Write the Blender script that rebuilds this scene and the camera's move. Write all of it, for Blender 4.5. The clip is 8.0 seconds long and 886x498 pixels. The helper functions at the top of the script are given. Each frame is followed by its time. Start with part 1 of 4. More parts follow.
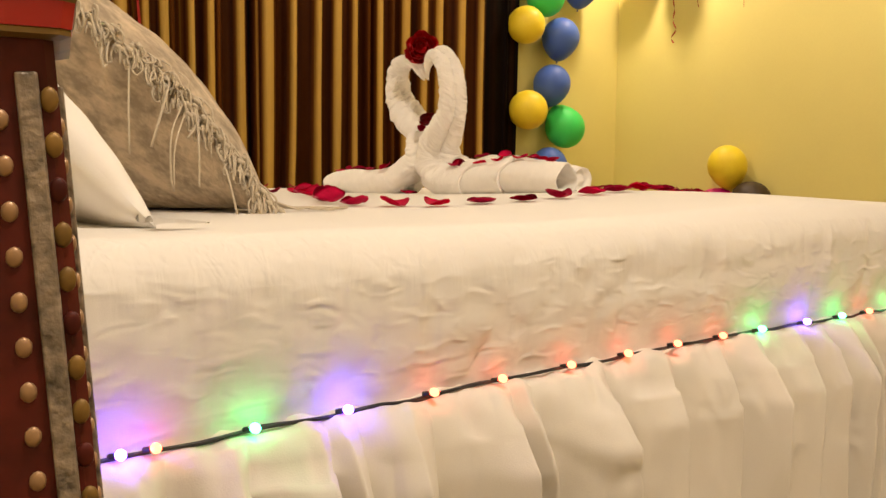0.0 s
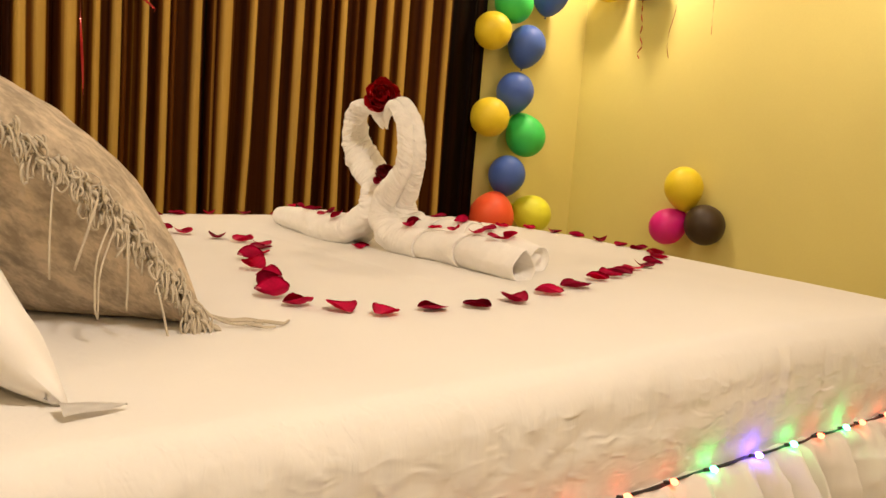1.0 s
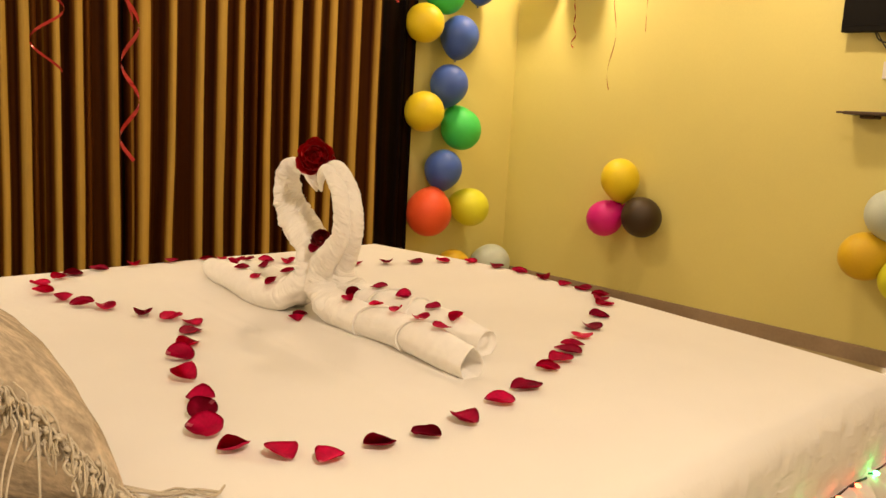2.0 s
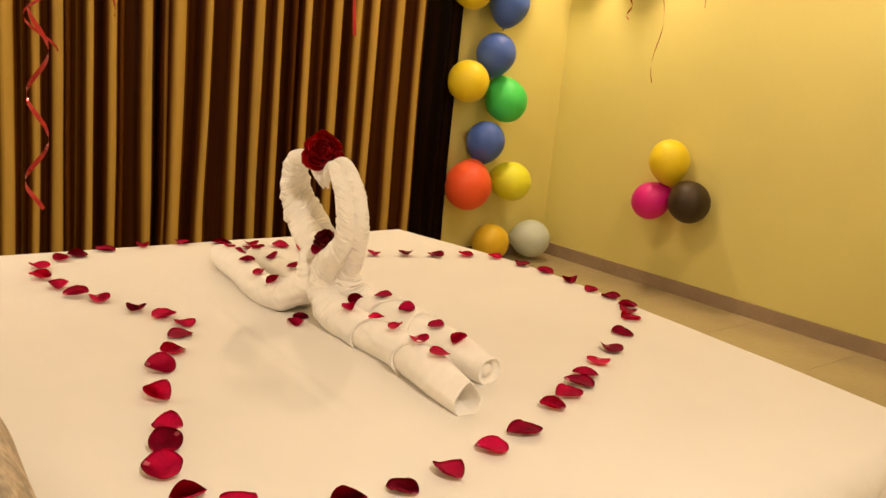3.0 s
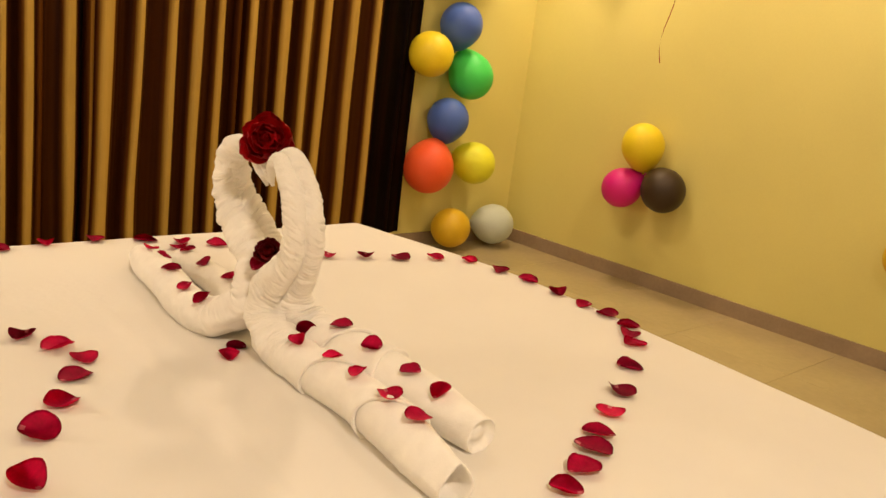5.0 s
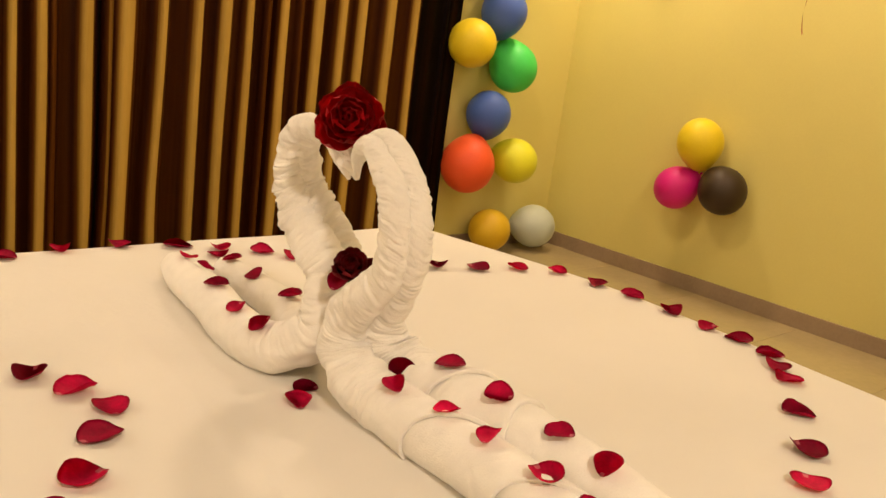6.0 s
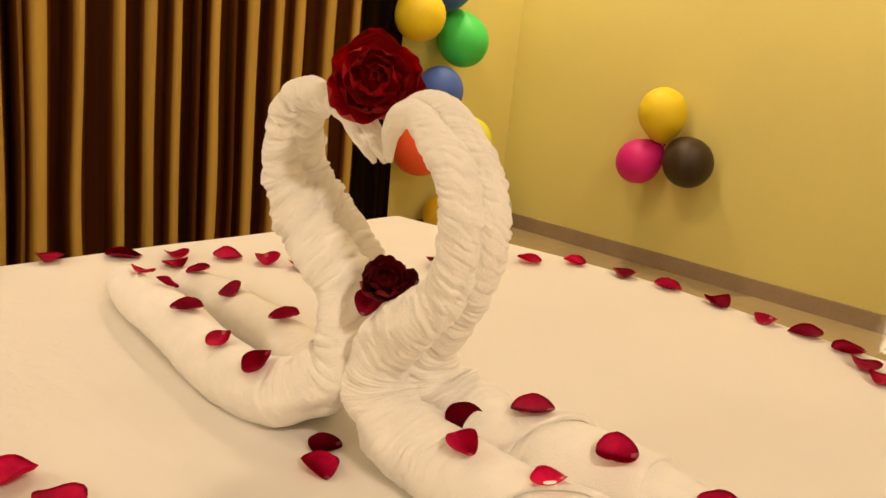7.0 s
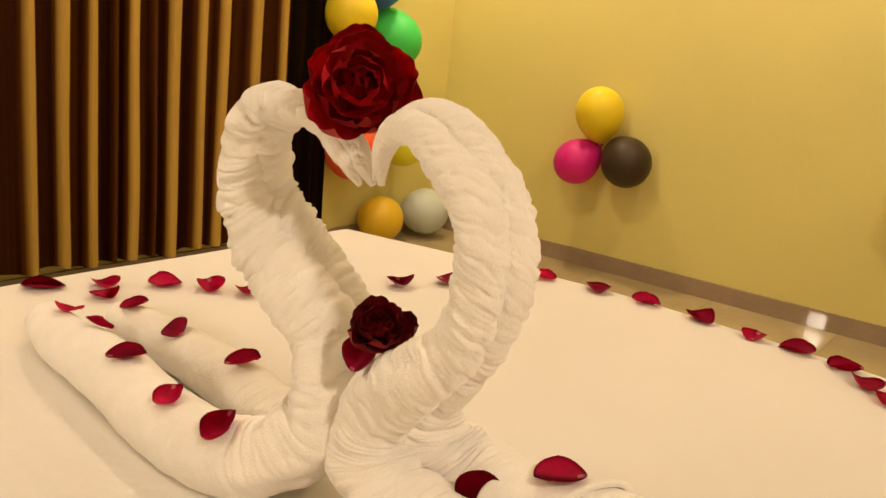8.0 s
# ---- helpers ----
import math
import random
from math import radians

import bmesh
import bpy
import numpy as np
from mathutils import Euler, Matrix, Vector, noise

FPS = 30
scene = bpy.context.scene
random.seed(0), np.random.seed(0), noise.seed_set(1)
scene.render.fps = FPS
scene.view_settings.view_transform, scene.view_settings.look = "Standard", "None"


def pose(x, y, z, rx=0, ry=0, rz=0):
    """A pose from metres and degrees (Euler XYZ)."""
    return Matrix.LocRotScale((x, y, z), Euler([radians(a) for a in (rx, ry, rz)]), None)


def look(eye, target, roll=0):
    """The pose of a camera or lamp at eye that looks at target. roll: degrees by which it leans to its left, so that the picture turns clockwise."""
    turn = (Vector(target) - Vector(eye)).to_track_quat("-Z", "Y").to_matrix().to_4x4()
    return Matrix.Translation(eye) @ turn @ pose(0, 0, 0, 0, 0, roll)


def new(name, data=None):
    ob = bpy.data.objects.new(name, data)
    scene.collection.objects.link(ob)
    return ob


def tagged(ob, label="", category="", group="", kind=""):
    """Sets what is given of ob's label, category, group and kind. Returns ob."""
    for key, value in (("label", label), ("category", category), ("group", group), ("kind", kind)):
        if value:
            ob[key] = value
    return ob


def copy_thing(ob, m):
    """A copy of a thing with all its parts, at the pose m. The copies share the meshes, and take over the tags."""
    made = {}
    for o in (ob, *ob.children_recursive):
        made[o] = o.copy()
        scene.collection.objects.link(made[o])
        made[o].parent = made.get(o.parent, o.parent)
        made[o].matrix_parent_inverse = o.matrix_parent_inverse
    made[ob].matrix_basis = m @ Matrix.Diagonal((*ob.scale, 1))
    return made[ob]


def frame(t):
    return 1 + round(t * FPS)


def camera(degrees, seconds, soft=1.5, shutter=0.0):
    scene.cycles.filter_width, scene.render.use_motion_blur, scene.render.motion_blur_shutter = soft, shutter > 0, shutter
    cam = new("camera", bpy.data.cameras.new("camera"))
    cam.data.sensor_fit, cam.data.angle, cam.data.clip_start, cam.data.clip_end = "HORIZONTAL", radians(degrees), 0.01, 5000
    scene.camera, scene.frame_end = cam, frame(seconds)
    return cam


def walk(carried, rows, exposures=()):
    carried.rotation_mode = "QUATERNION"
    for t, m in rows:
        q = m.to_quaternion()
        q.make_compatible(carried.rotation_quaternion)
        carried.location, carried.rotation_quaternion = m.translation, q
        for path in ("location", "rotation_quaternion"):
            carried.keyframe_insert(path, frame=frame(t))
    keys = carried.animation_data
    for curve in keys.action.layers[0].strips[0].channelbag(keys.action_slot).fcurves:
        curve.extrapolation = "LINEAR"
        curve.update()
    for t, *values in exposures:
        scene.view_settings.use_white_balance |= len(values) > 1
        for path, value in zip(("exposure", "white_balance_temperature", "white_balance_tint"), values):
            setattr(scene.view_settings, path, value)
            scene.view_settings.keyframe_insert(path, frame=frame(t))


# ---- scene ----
cam = camera(55.2, 8.0)
PATH = [
    (0, (0.028, -0.738, 0.781), (1.21, 0.865, 0.6), 0.8),
    (0.5, (0.046, -0.69, 0.855), (1.242, 0.9, 0.654), 1.7),
    (1, (0.08, -0.661, 0.983), (1.348, 0.868, 0.745), 4.5),
    (1.5, (0.124, -0.601, 1.127), (1.493, 0.825, 0.824), 3.3),
    (1.7, (0.121, -0.58, 1.17), (1.51, 0.826, 0.862), 3.0),
    (3, (0.3, -0.488, 1.311), (1.582, 0.986, 0.881), 5.7),
    (3.5, (0.37, -0.458, 1.337), (1.667, 0.991, 0.869), 6.2),
    (4, (0.419, -0.396, 1.341), (1.744, 1.016, 0.864), 6.4),
    (5.5, (0.564, -0.003, 1.257), (1.935, 1.373, 0.781), 7.8),
    (6, (0.628, 0.185, 1.212), (1.975, 1.583, 0.733), 7.7),
    (6.5, (0.7, 0.342, 1.172), (2.096, 1.681, 0.666), 6.6),
    (7, (0.732, 0.481, 1.148), (2.19, 1.756, 0.649), 6.1),
    (7.5, (0.764, 0.573, 1.143), (2.275, 1.787, 0.651), 5.6),
    (8, (0.792, 0.619, 1.139), (2.362, 1.759, 0.657), 6.0),
]
EXPOSURE = -0.16
walk(cam, [(t, look(eye, target, roll)) for t, eye, target, roll in PATH], exposures=[(0.0, EXPOSURE, 6500, 10), (1.0, EXPOSURE, 6600, 10.5), (1.7, EXPOSURE, 7050, 10.5), (8.0, EXPOSURE, 7100, 10.5)])

# ---- room numbers ----
WALL_X, WALL_Y, HEAD_X, BACK_Y, ROOF = 4.925, 3.72, -0.14, -2.3, 2.75
WARM = (1.0, 0.77, 0.55)
NEUTRAL = (1.0, 0.86, 0.73)

# ---- world and lamps ----
world = bpy.data.worlds.new("world")
scene.world = world
world.use_nodes = True
world.node_tree.nodes["Background"].inputs[0].default_value = (1.0, 0.85, 0.65, 1)
world.node_tree.nodes["Background"].inputs[1].default_value = 0.01


def lamp(name, place, target, size, watts, colour=WARM):
    data = bpy.data.lights.new(name, "AREA")
    data.shape, data.size, data.energy, data.color = "SQUARE", size, watts, colour
    ob = new(name, data)
    ob.matrix_world = look(place, target)
    return ob


# recessed ceiling lamps, none in view, most placed by guess: two rows over the room and one row along the television
# wall
LAMPS = [(4.42, 3.15, 30, WARM), (4.10, 1.45, 23, WARM), (4.10, -0.6, 12, WARM),
         # the two NEUTRAL ones are added to brighten the bed's near side
         (2.6, 2.5, 26, WARM), (2.7, 0.3, 5, WARM), (0.75, 2.7, 9, WARM), (0.5, -1.0, 48, NEUTRAL), (1.9, -1.6, 3, NEUTRAL)]
for lx, ly, watts, tone in LAMPS:
    # the row along the television wall is turned towards it
    tilted = lx > 4.0
    lamp("downlight", (lx, ly, ROOF - 0.03), (WALL_X if tilted else lx, ly, 0.6 if tilted else 0), 0.16, watts, tone)


# ---- materials ----
def material(name, colour, rough=0.6, metal=0.0, vary=0.12, scale=6.0, fine=80.0, bump=0.1, depth=0.002, stretch=(1, 1, 1), sheen=0.0, coat=0.0, spec=0.5, random_tint=0.0, span=(0.4, 1.1)):
    m = bpy.data.materials.new(name)
    m.use_nodes = True
    nt = m.node_tree
    b = nt.nodes["Principled BSDF"]
    b.inputs["Roughness"].default_value = rough
    b.inputs["Metallic"].default_value = metal
    b.inputs["Sheen Weight"].default_value = sheen
    b.inputs["Coat Weight"].default_value = coat
    b.inputs["Specular IOR Level"].default_value = spec
    co = nt.nodes.new("ShaderNodeTexCoord")
    mp = nt.nodes.new("ShaderNodeMapping")
    mp.inputs["Scale"].default_value = stretch
    nt.links.new(co.outputs["Object"], mp.inputs[0])
    big, small = nt.nodes.new("ShaderNodeTexNoise"), nt.nodes.new("ShaderNodeTexNoise")
    big.inputs["Scale"].default_value, small.inputs["Scale"].default_value = scale, fine
    big.inputs["Detail"].default_value, small.inputs["Detail"].default_value = 4, 3
    for n in (big, small):
        nt.links.new(mp.outputs[0], n.inputs["Vector"])
    both = nt.nodes.new("ShaderNodeMath")
    both.operation = "ADD"
    nt.links.new(big.outputs[0], both.inputs[0])
    half = nt.nodes.new("ShaderNodeMath")
    half.operation = "MULTIPLY"
    half.inputs[1].default_value = 0.5
    nt.links.new(small.outputs[0], half.inputs[0])
    nt.links.new(half.outputs[0], both.inputs[1])
    rng = nt.nodes.new("ShaderNodeMapRange")
    rng.inputs["From Min"].default_value, rng.inputs["From Max"].default_value = span
    rng.inputs["To Min"].default_value, rng.inputs["To Max"].default_value = 1 - vary, 1 + vary
    nt.links.new(both.outputs[0], rng.inputs["Value"])
    mul = nt.nodes.new("ShaderNodeVectorMath")
    mul.operation = "SCALE"
    mul.inputs[0].default_value = colour
    value = rng.outputs[0]
    if random_tint:
        info = nt.nodes.new("ShaderNodeObjectInfo")
        tint = nt.nodes.new("ShaderNodeMapRange")
        tint.inputs["To Min"].default_value, tint.inputs["To Max"].default_value = 1 - random_tint, 1 + random_tint
        nt.links.new(info.outputs["Random"], tint.inputs["Value"])
        prod = nt.nodes.new("ShaderNodeMath")
        prod.operation = "MULTIPLY"
        nt.links.new(value, prod.inputs[0])
        nt.links.new(tint.outputs[0], prod.inputs[1])
        value = prod.outputs[0]
    nt.links.new(value, mul.inputs["Scale"])
    nt.links.new(mul.outputs[0], b.inputs["Base Color"])
    if bump:
        bp = nt.nodes.new("ShaderNodeBump")
        bp.inputs["Strength"].default_value, bp.inputs["Distance"].default_value = bump, depth
        nt.links.new(small.outputs[0], bp.inputs["Height"])
        nt.links.new(bp.outputs[0], b.inputs["Normal"])
    return m


def glow(name, colour, strength):
    m = bpy.data.materials.new(name)
    m.use_nodes = True
    b = m.node_tree.nodes["Principled BSDF"]
    b.inputs["Base Color"].default_value = (*colour, 1)
    b.inputs["Emission Color"].default_value = (*colour, 1)
    b.inputs["Emission Strength"].default_value = strength
    return m


def wrinkled(m, scale, stretch, strength, depth, hang=None):
    """Adds pressed-in wrinkles under the cloth's weave. hang: heights between which a tight top turns into a slack, gathered side."""
    nt = m.node_tree
    weave = [n for n in nt.nodes if n.type == "BUMP"][0]
    co = nt.nodes.new("ShaderNodeTexCoord")

    def noise_of(kind, size, by, detail):
        mp = nt.nodes.new("ShaderNodeMapping")
        mp.inputs["Scale"].default_value = by
        nt.links.new(co.outputs["Object"], mp.inputs[0])
        tex = nt.nodes.new("ShaderNodeTexNoise")
        tex.noise_type = kind
        tex.inputs["Scale"].default_value, tex.inputs["Detail"].default_value, tex.inputs["Distortion"].default_value = size, detail, 0.5
        nt.links.new(mp.outputs[0], tex.inputs["Vector"])
        return tex.outputs[0]

    def times(a, c):
        node = nt.nodes.new("ShaderNodeMath")
        node.operation = "MULTIPLY"
        nt.links.new(a, node.inputs[0])
        nt.links.new(c, node.inputs[1])
        return node.outputs[0]

    height = noise_of("RIDGED_MULTIFRACTAL", scale, stretch, 4)
    if hang:
        split = nt.nodes.new("ShaderNodeSeparateXYZ")
        nt.links.new(co.outputs["Object"], split.inputs[0])

        def between(a, c):
            node = nt.nodes.new("ShaderNodeMapRange")
            node.interpolation_type = "SMOOTHSTEP"
            node.inputs["From Min"].default_value, node.inputs["From Max"].default_value = a, c
            nt.links.new(split.outputs["Z"], node.inputs["Value"])
            return node.outputs[0]

        gather = times(times(noise_of("FBM", 1.0, (60, 60, 5), 2), between(hang[0], hang[0] - 0.015)), between(hang[1] - 0.03, hang[1] + 0.02))
        add = nt.nodes.new("ShaderNodeMath")
        add.operation = "ADD"
        nt.links.new(times(height, between(hang[0] - 0.005, hang[1])), add.inputs[0])
        nt.links.new(gather, add.inputs[1])
        height = add.outputs[0]
    bp = nt.nodes.new("ShaderNodeBump")
    bp.inputs["Strength"].default_value, bp.inputs["Distance"].default_value = strength, depth
    nt.links.new(height, bp.inputs["Height"])
    nt.links.new(bp.outputs[0], weave.inputs["Normal"])
    return m


SHEET = material("cotton sheet", (0.78, 0.74, 0.68), 0.85, vary=0.03, scale=5, fine=900, bump=0.25, depth=0.0006, sheen=0.1)
SKIRT = material("cotton valance", (0.69, 0.645, 0.57), 0.85, vary=0.05, scale=7, fine=700, bump=0.3, depth=0.0008)
wrinkled(SHEET, 46.0, (0.6, 0.6, 1.3), 1.0, 0.0026, (0.725, 0.665))
wrinkled(SKIRT, 20.0, (1.0, 1.0, 0.6), 1.0, 0.0052)
TERRY = material("terry cloth", (0.89, 0.85, 0.79), 0.95, vary=0.05, scale=40, fine=520, bump=0.55, depth=0.0016, sheen=0.25)
WALL = material("yellow wall paint", (0.655, 0.583, 0.203), 0.55, vary=0.05, scale=1.3, fine=140, bump=0.08, depth=0.001)
SIDE_WALL = material("cream wall paint", (0.66, 0.58, 0.40), 0.6, vary=0.05, scale=1.3, fine=140, bump=0.08, depth=0.001)
CEILING = material("white ceiling paint", (0.78, 0.75, 0.70), 0.8, vary=0.03, fine=120)
TILE = material("polished beige tile", (0.42, 0.34, 0.19), 0.025, vary=0.12, scale=3, fine=30, bump=0.0, random_tint=0.04)
GROUT = material("tile grout", (0.38, 0.31, 0.18), 0.6)
SKIRTING = material("polished brown skirting tile", (0.30, 0.22, 0.15), 0.03, vary=0.15, scale=8, fine=60, bump=0.0)


def striped_satin():
    """Striped cloth, dark brown to gold by a stored value that also holds the folds' shade, with fine threads of its
    own.
    """
    m = material("striped satin", (0.5, 0.3, 0.1), 0.5, vary=0.2, fine=260, bump=0.25, depth=0.0008, stretch=(1, 1, 0.05), spec=0.04)
    nt = m.node_tree
    scaled = nt.nodes["Principled BSDF"].inputs["Base Color"].links[0].from_node
    at = nt.nodes.new("ShaderNodeAttribute")
    at.attribute_name = "stripe_shade"
    co = nt.nodes.new("ShaderNodeTexCoord")
    mp = nt.nodes.new("ShaderNodeMapping")
    mp.inputs["Scale"].default_value = (34, 8, 0.25)
    thread = nt.nodes.new("ShaderNodeTexNoise")
    thread.inputs["Scale"].default_value, thread.inputs["Detail"].default_value = 1.0, 3
    nt.links.new(co.outputs["Object"], mp.inputs[0])
    nt.links.new(mp.outputs[0], thread.inputs["Vector"])
    off = nt.nodes.new("ShaderNodeMath")
    off.operation, off.inputs[1].default_value = "SUBTRACT", 0.5
    nt.links.new(thread.outputs[0], off.inputs[0])
    add = nt.nodes.new("ShaderNodeMath")
    add.operation, add.inputs[1].default_value = "MULTIPLY_ADD", 0.22
    nt.links.new(off.outputs[0], add.inputs[0])
    nt.links.new(at.outputs["Fac"], add.inputs[2])
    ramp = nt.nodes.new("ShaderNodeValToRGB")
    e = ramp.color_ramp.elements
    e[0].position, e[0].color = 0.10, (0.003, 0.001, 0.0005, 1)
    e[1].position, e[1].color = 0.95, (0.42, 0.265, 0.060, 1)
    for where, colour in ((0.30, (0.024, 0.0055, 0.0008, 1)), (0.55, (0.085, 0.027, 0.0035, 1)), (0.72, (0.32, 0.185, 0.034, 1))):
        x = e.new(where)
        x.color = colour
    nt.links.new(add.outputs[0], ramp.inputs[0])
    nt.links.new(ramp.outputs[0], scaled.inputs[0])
    return m


SATIN = striped_satin()
PETAL = material("red rose petal", (0.46, 0.001, 0.045), 0.6, vary=0.35, scale=40, fine=260, bump=0.06, depth=0.0004, random_tint=0.4, spec=0.12)
PETAL_FOOT = material("pale petal foot", (0.62, 0.13, 0.18), 0.5, vary=0.2, scale=60, fine=300)
ROSE = material("deep red velvet petal", (0.52, 0.004, 0.012), 0.5, vary=0.35, scale=9, fine=60, bump=0.2, depth=0.01, random_tint=0.25, spec=0.3)
ROSE_DARK = material("dark red velvet petal", (0.20, 0.002, 0.008), 0.5, vary=0.35, scale=9, fine=60, bump=0.2, depth=0.01, random_tint=0.25, spec=0.3)
LINEN = wrinkled(material("slub linen", (0.50, 0.40, 0.28), 0.9, vary=0.30, scale=20, fine=90, bump=0.8, depth=0.004, stretch=(1, 2.2, 1), span=(0.60, 0.92)), 14.0, (1, 2, 1), 0.9, 0.016)
FRINGE = material("twisted cotton fringe", (0.55, 0.47, 0.35), 0.9, vary=0.15, scale=60, fine=500, bump=0.4)
PILLOW = wrinkled(material("white pillowcase cotton", (0.86, 0.82, 0.76), 0.85, vary=0.04, scale=6, fine=800, bump=0.25, depth=0.0007), 9.0, (1, 1, 1), 1.0, 0.03)
WIRE = material("black plastic wire", (0.012, 0.012, 0.012), 0.45)
BLACK = material("black plastic", (0.006, 0.005, 0.004), 0.35, vary=0.2, spec=0.1)
WOOD = material("dark stained wood", (0.06, 0.032, 0.016), 0.45, vary=0.3, scale=8, fine=90, bump=0.2, stretch=(1, 0.15, 1))
WHITE_PLASTIC = material("white plastic", (0.75, 0.72, 0.70), 0.35, vary=0.03)
RIBBON = material("red foil ribbon", (0.75, 0.09, 0.07), 0.16, metal=0.55, vary=0.15, scale=30)
RUBBER = {}
for rubber_name, rubber_colour in (("yellow", (0.74, 0.58, 0.03)), ("amber", (0.64, 0.42, 0.025)), ("lemon", (0.72, 0.73, 0.05)), ("green", (0.05, 0.60, 0.12)),
                                   ("blue", (0.06, 0.13, 0.46)), ("red", (0.76, 0.10, 0.03)), ("pink", (0.62, 0.01, 0.22)), ("brown", (0.040, 0.022, 0.010)), ("white", (0.50, 0.56, 0.50))):
    RUBBER[rubber_name] = material(rubber_name + " balloon rubber", rubber_colour, 0.5, vary=0.06, scale=5, bump=0.0, coat=0.06, spec=0.35)
    # thin stretched rubber lets light through and evens out its shading
    skin = RUBBER[rubber_name].node_tree.nodes["Principled BSDF"]
    skin.inputs["Subsurface Weight"].default_value = 0.5
    skin.inputs["Subsurface Radius"].default_value = (0.08, 0.08, 0.08)
    skin.inputs["Subsurface Scale"].default_value = 1.0
BULB = {"red": glow("red bulb", (1.0, 0.09, 0.04), 15), "green": glow("green bulb", (0.04, 1.0, 0.22), 36), "blue": glow("blue bulb", (0.14, 0.05, 1.0), 85), "pink": glow("pink bulb", (1.0, 0.05, 0.45), 20)}
DIFFUSER = glow("lamp diffuser", (1.0, 0.86, 0.66), 6)
BRASS = material("gold lacquer", (0.20, 0.11, 0.02), 0.5, metal=0.3, vary=0.5, scale=60)
MAROON = material("maroon lacquer", (0.075, 0.010, 0.005), 0.5, vary=0.7, scale=50, spec=0.2)
SILVER = material("silver embossed foil", (0.24, 0.19, 0.14), 0.4, metal=0.3, vary=0.9, scale=130, fine=300, bump=0.5)
BEAD = material("pale gold bead", (0.36, 0.21, 0.10), 0.4, metal=0.3)


# ---- mesh helpers ----
def mesh_of(bm, name, mats, smooth=True):
    me = bpy.data.meshes.new(name)
    bm.normal_update()
    bm.to_mesh(me)
    bm.free()
    for mat in (mats if isinstance(mats, (list, tuple)) else [mats]):
        me.materials.append(mat)
    if smooth:
        me.polygons.foreach_set("use_smooth", [True] * len(me.polygons))
    return me


def part(name, bm, mats, parent=None, label="", smooth=True):
    ob = new(name, mesh_of(bm, name, mats, smooth))
    if parent is not None:
        ob.parent = parent
    if label:
        ob["label"] = label
    return ob


def holder(name, m=None):
    ob = new(name)
    if m is not None:
        ob.matrix_basis = m
    return ob


def box(bm, lo, hi, bevel=0.0, m=None):
    got = bmesh.ops.create_cube(bm, size=1.0)["verts"]
    lo, hi = Vector(lo), Vector(hi)
    for v in got:
        v.co = Vector([(lo[k] + hi[k]) / 2 + v.co[k] * (hi[k] - lo[k]) for k in range(3)])
    if bevel:
        edges = list({e for v in got for e in v.link_edges})
        made = bmesh.ops.bevel(bm, geom=edges, offset=bevel, segments=2, affect="EDGES", profile=0.5)
        got = list({v for f in made["faces"] for v in f.verts} | {v for v in got if v.is_valid})
    if m is not None:
        bmesh.ops.transform(bm, matrix=m, verts=[v for v in got if v.is_valid])
    return bm


def boxed(lo, hi, bevel=0.0):
    return box(bmesh.new(), lo, hi, bevel)


def grid(bm, rows, closed=False, mats=None):
    """Faces between rows of points; closed joins each row's end to its start."""
    vs = [[bm.verts.new(p) for p in row] for row in rows]
    n = len(vs[0])
    for i in range(len(vs) - 1):
        for j in range(n if closed else n - 1):
            f = bm.faces.new((vs[i][j], vs[i][(j + 1) % n], vs[i + 1][(j + 1) % n], vs[i + 1][j]))
            if mats:
                f.material_index = mats(i, j)
    return vs


def spline(points, count):
    """Catmull-Rom through rows of numbers, resampled evenly by its own length in the first three."""
    p = np.array(points, float)
    p = np.vstack([2 * p[0] - p[1], p, 2 * p[-1] - p[-2]])
    fine = []
    for k in range(1, len(p) - 2):
        for u in np.linspace(0, 1, 40, endpoint=False):
            a, b, c, d = p[k - 1], p[k], p[k + 1], p[k + 2]
            fine.append(0.5 * (2 * b + (c - a) * u + (2 * a - 5 * b + 4 * c - d) * u * u + (3 * b - a - 3 * c + d) * u ** 3))
    fine.append(p[-2])
    fine = np.array(fine)
    s = np.concatenate([[0], np.cumsum(np.linalg.norm(np.diff(fine[:, :3], axis=0), axis=1))])
    at = np.linspace(0, s[-1], count)
    return np.stack([np.interp(at, s, fine[:, k]) for k in range(fine.shape[1])], 1), at


def frames(path):
    """Tangent, side and up along a path, turned as little as can be."""
    tang = np.gradient(path, axis=0)
    tang /= np.linalg.norm(tang, axis=1)[:, None] + 1e-12
    side = np.cross(tang[0], (0.03, 0.05, 1.0))
    side /= np.linalg.norm(side)
    out = []
    for t in tang:
        side = side - t * np.dot(side, t)
        side /= np.linalg.norm(side)
        out.append((t, side, np.cross(side, t)))
    return out


def strand(bm, points, radius, sides=5, count=24, mat=0):
    path, _ = spline(points, count)
    rows = []
    for p, (t, a, b) in zip(path, frames(path)):
        rows.append([Vector(p + radius * (math.cos(2 * math.pi * k / sides) * a + math.sin(2 * math.pi * k / sides) * b)) for k in range(sides)])
    vs = grid(bm, rows, True, lambda i, j: mat)
    for row in (vs[0][::-1], vs[-1]):
        bm.faces.new(row).material_index = mat
    return bm


def top(x, y):
    """Height of the made bed's sheet."""
    return 0.7205 + 0.03 * math.exp(-((x - 1.4) / 0.45) ** 2 - ((y - 0.35) / 0.45) ** 2) + 0.012 * math.exp(-((x - 2.05) / 0.4) ** 2 - ((y - 1.3) / 0.4) ** 2)


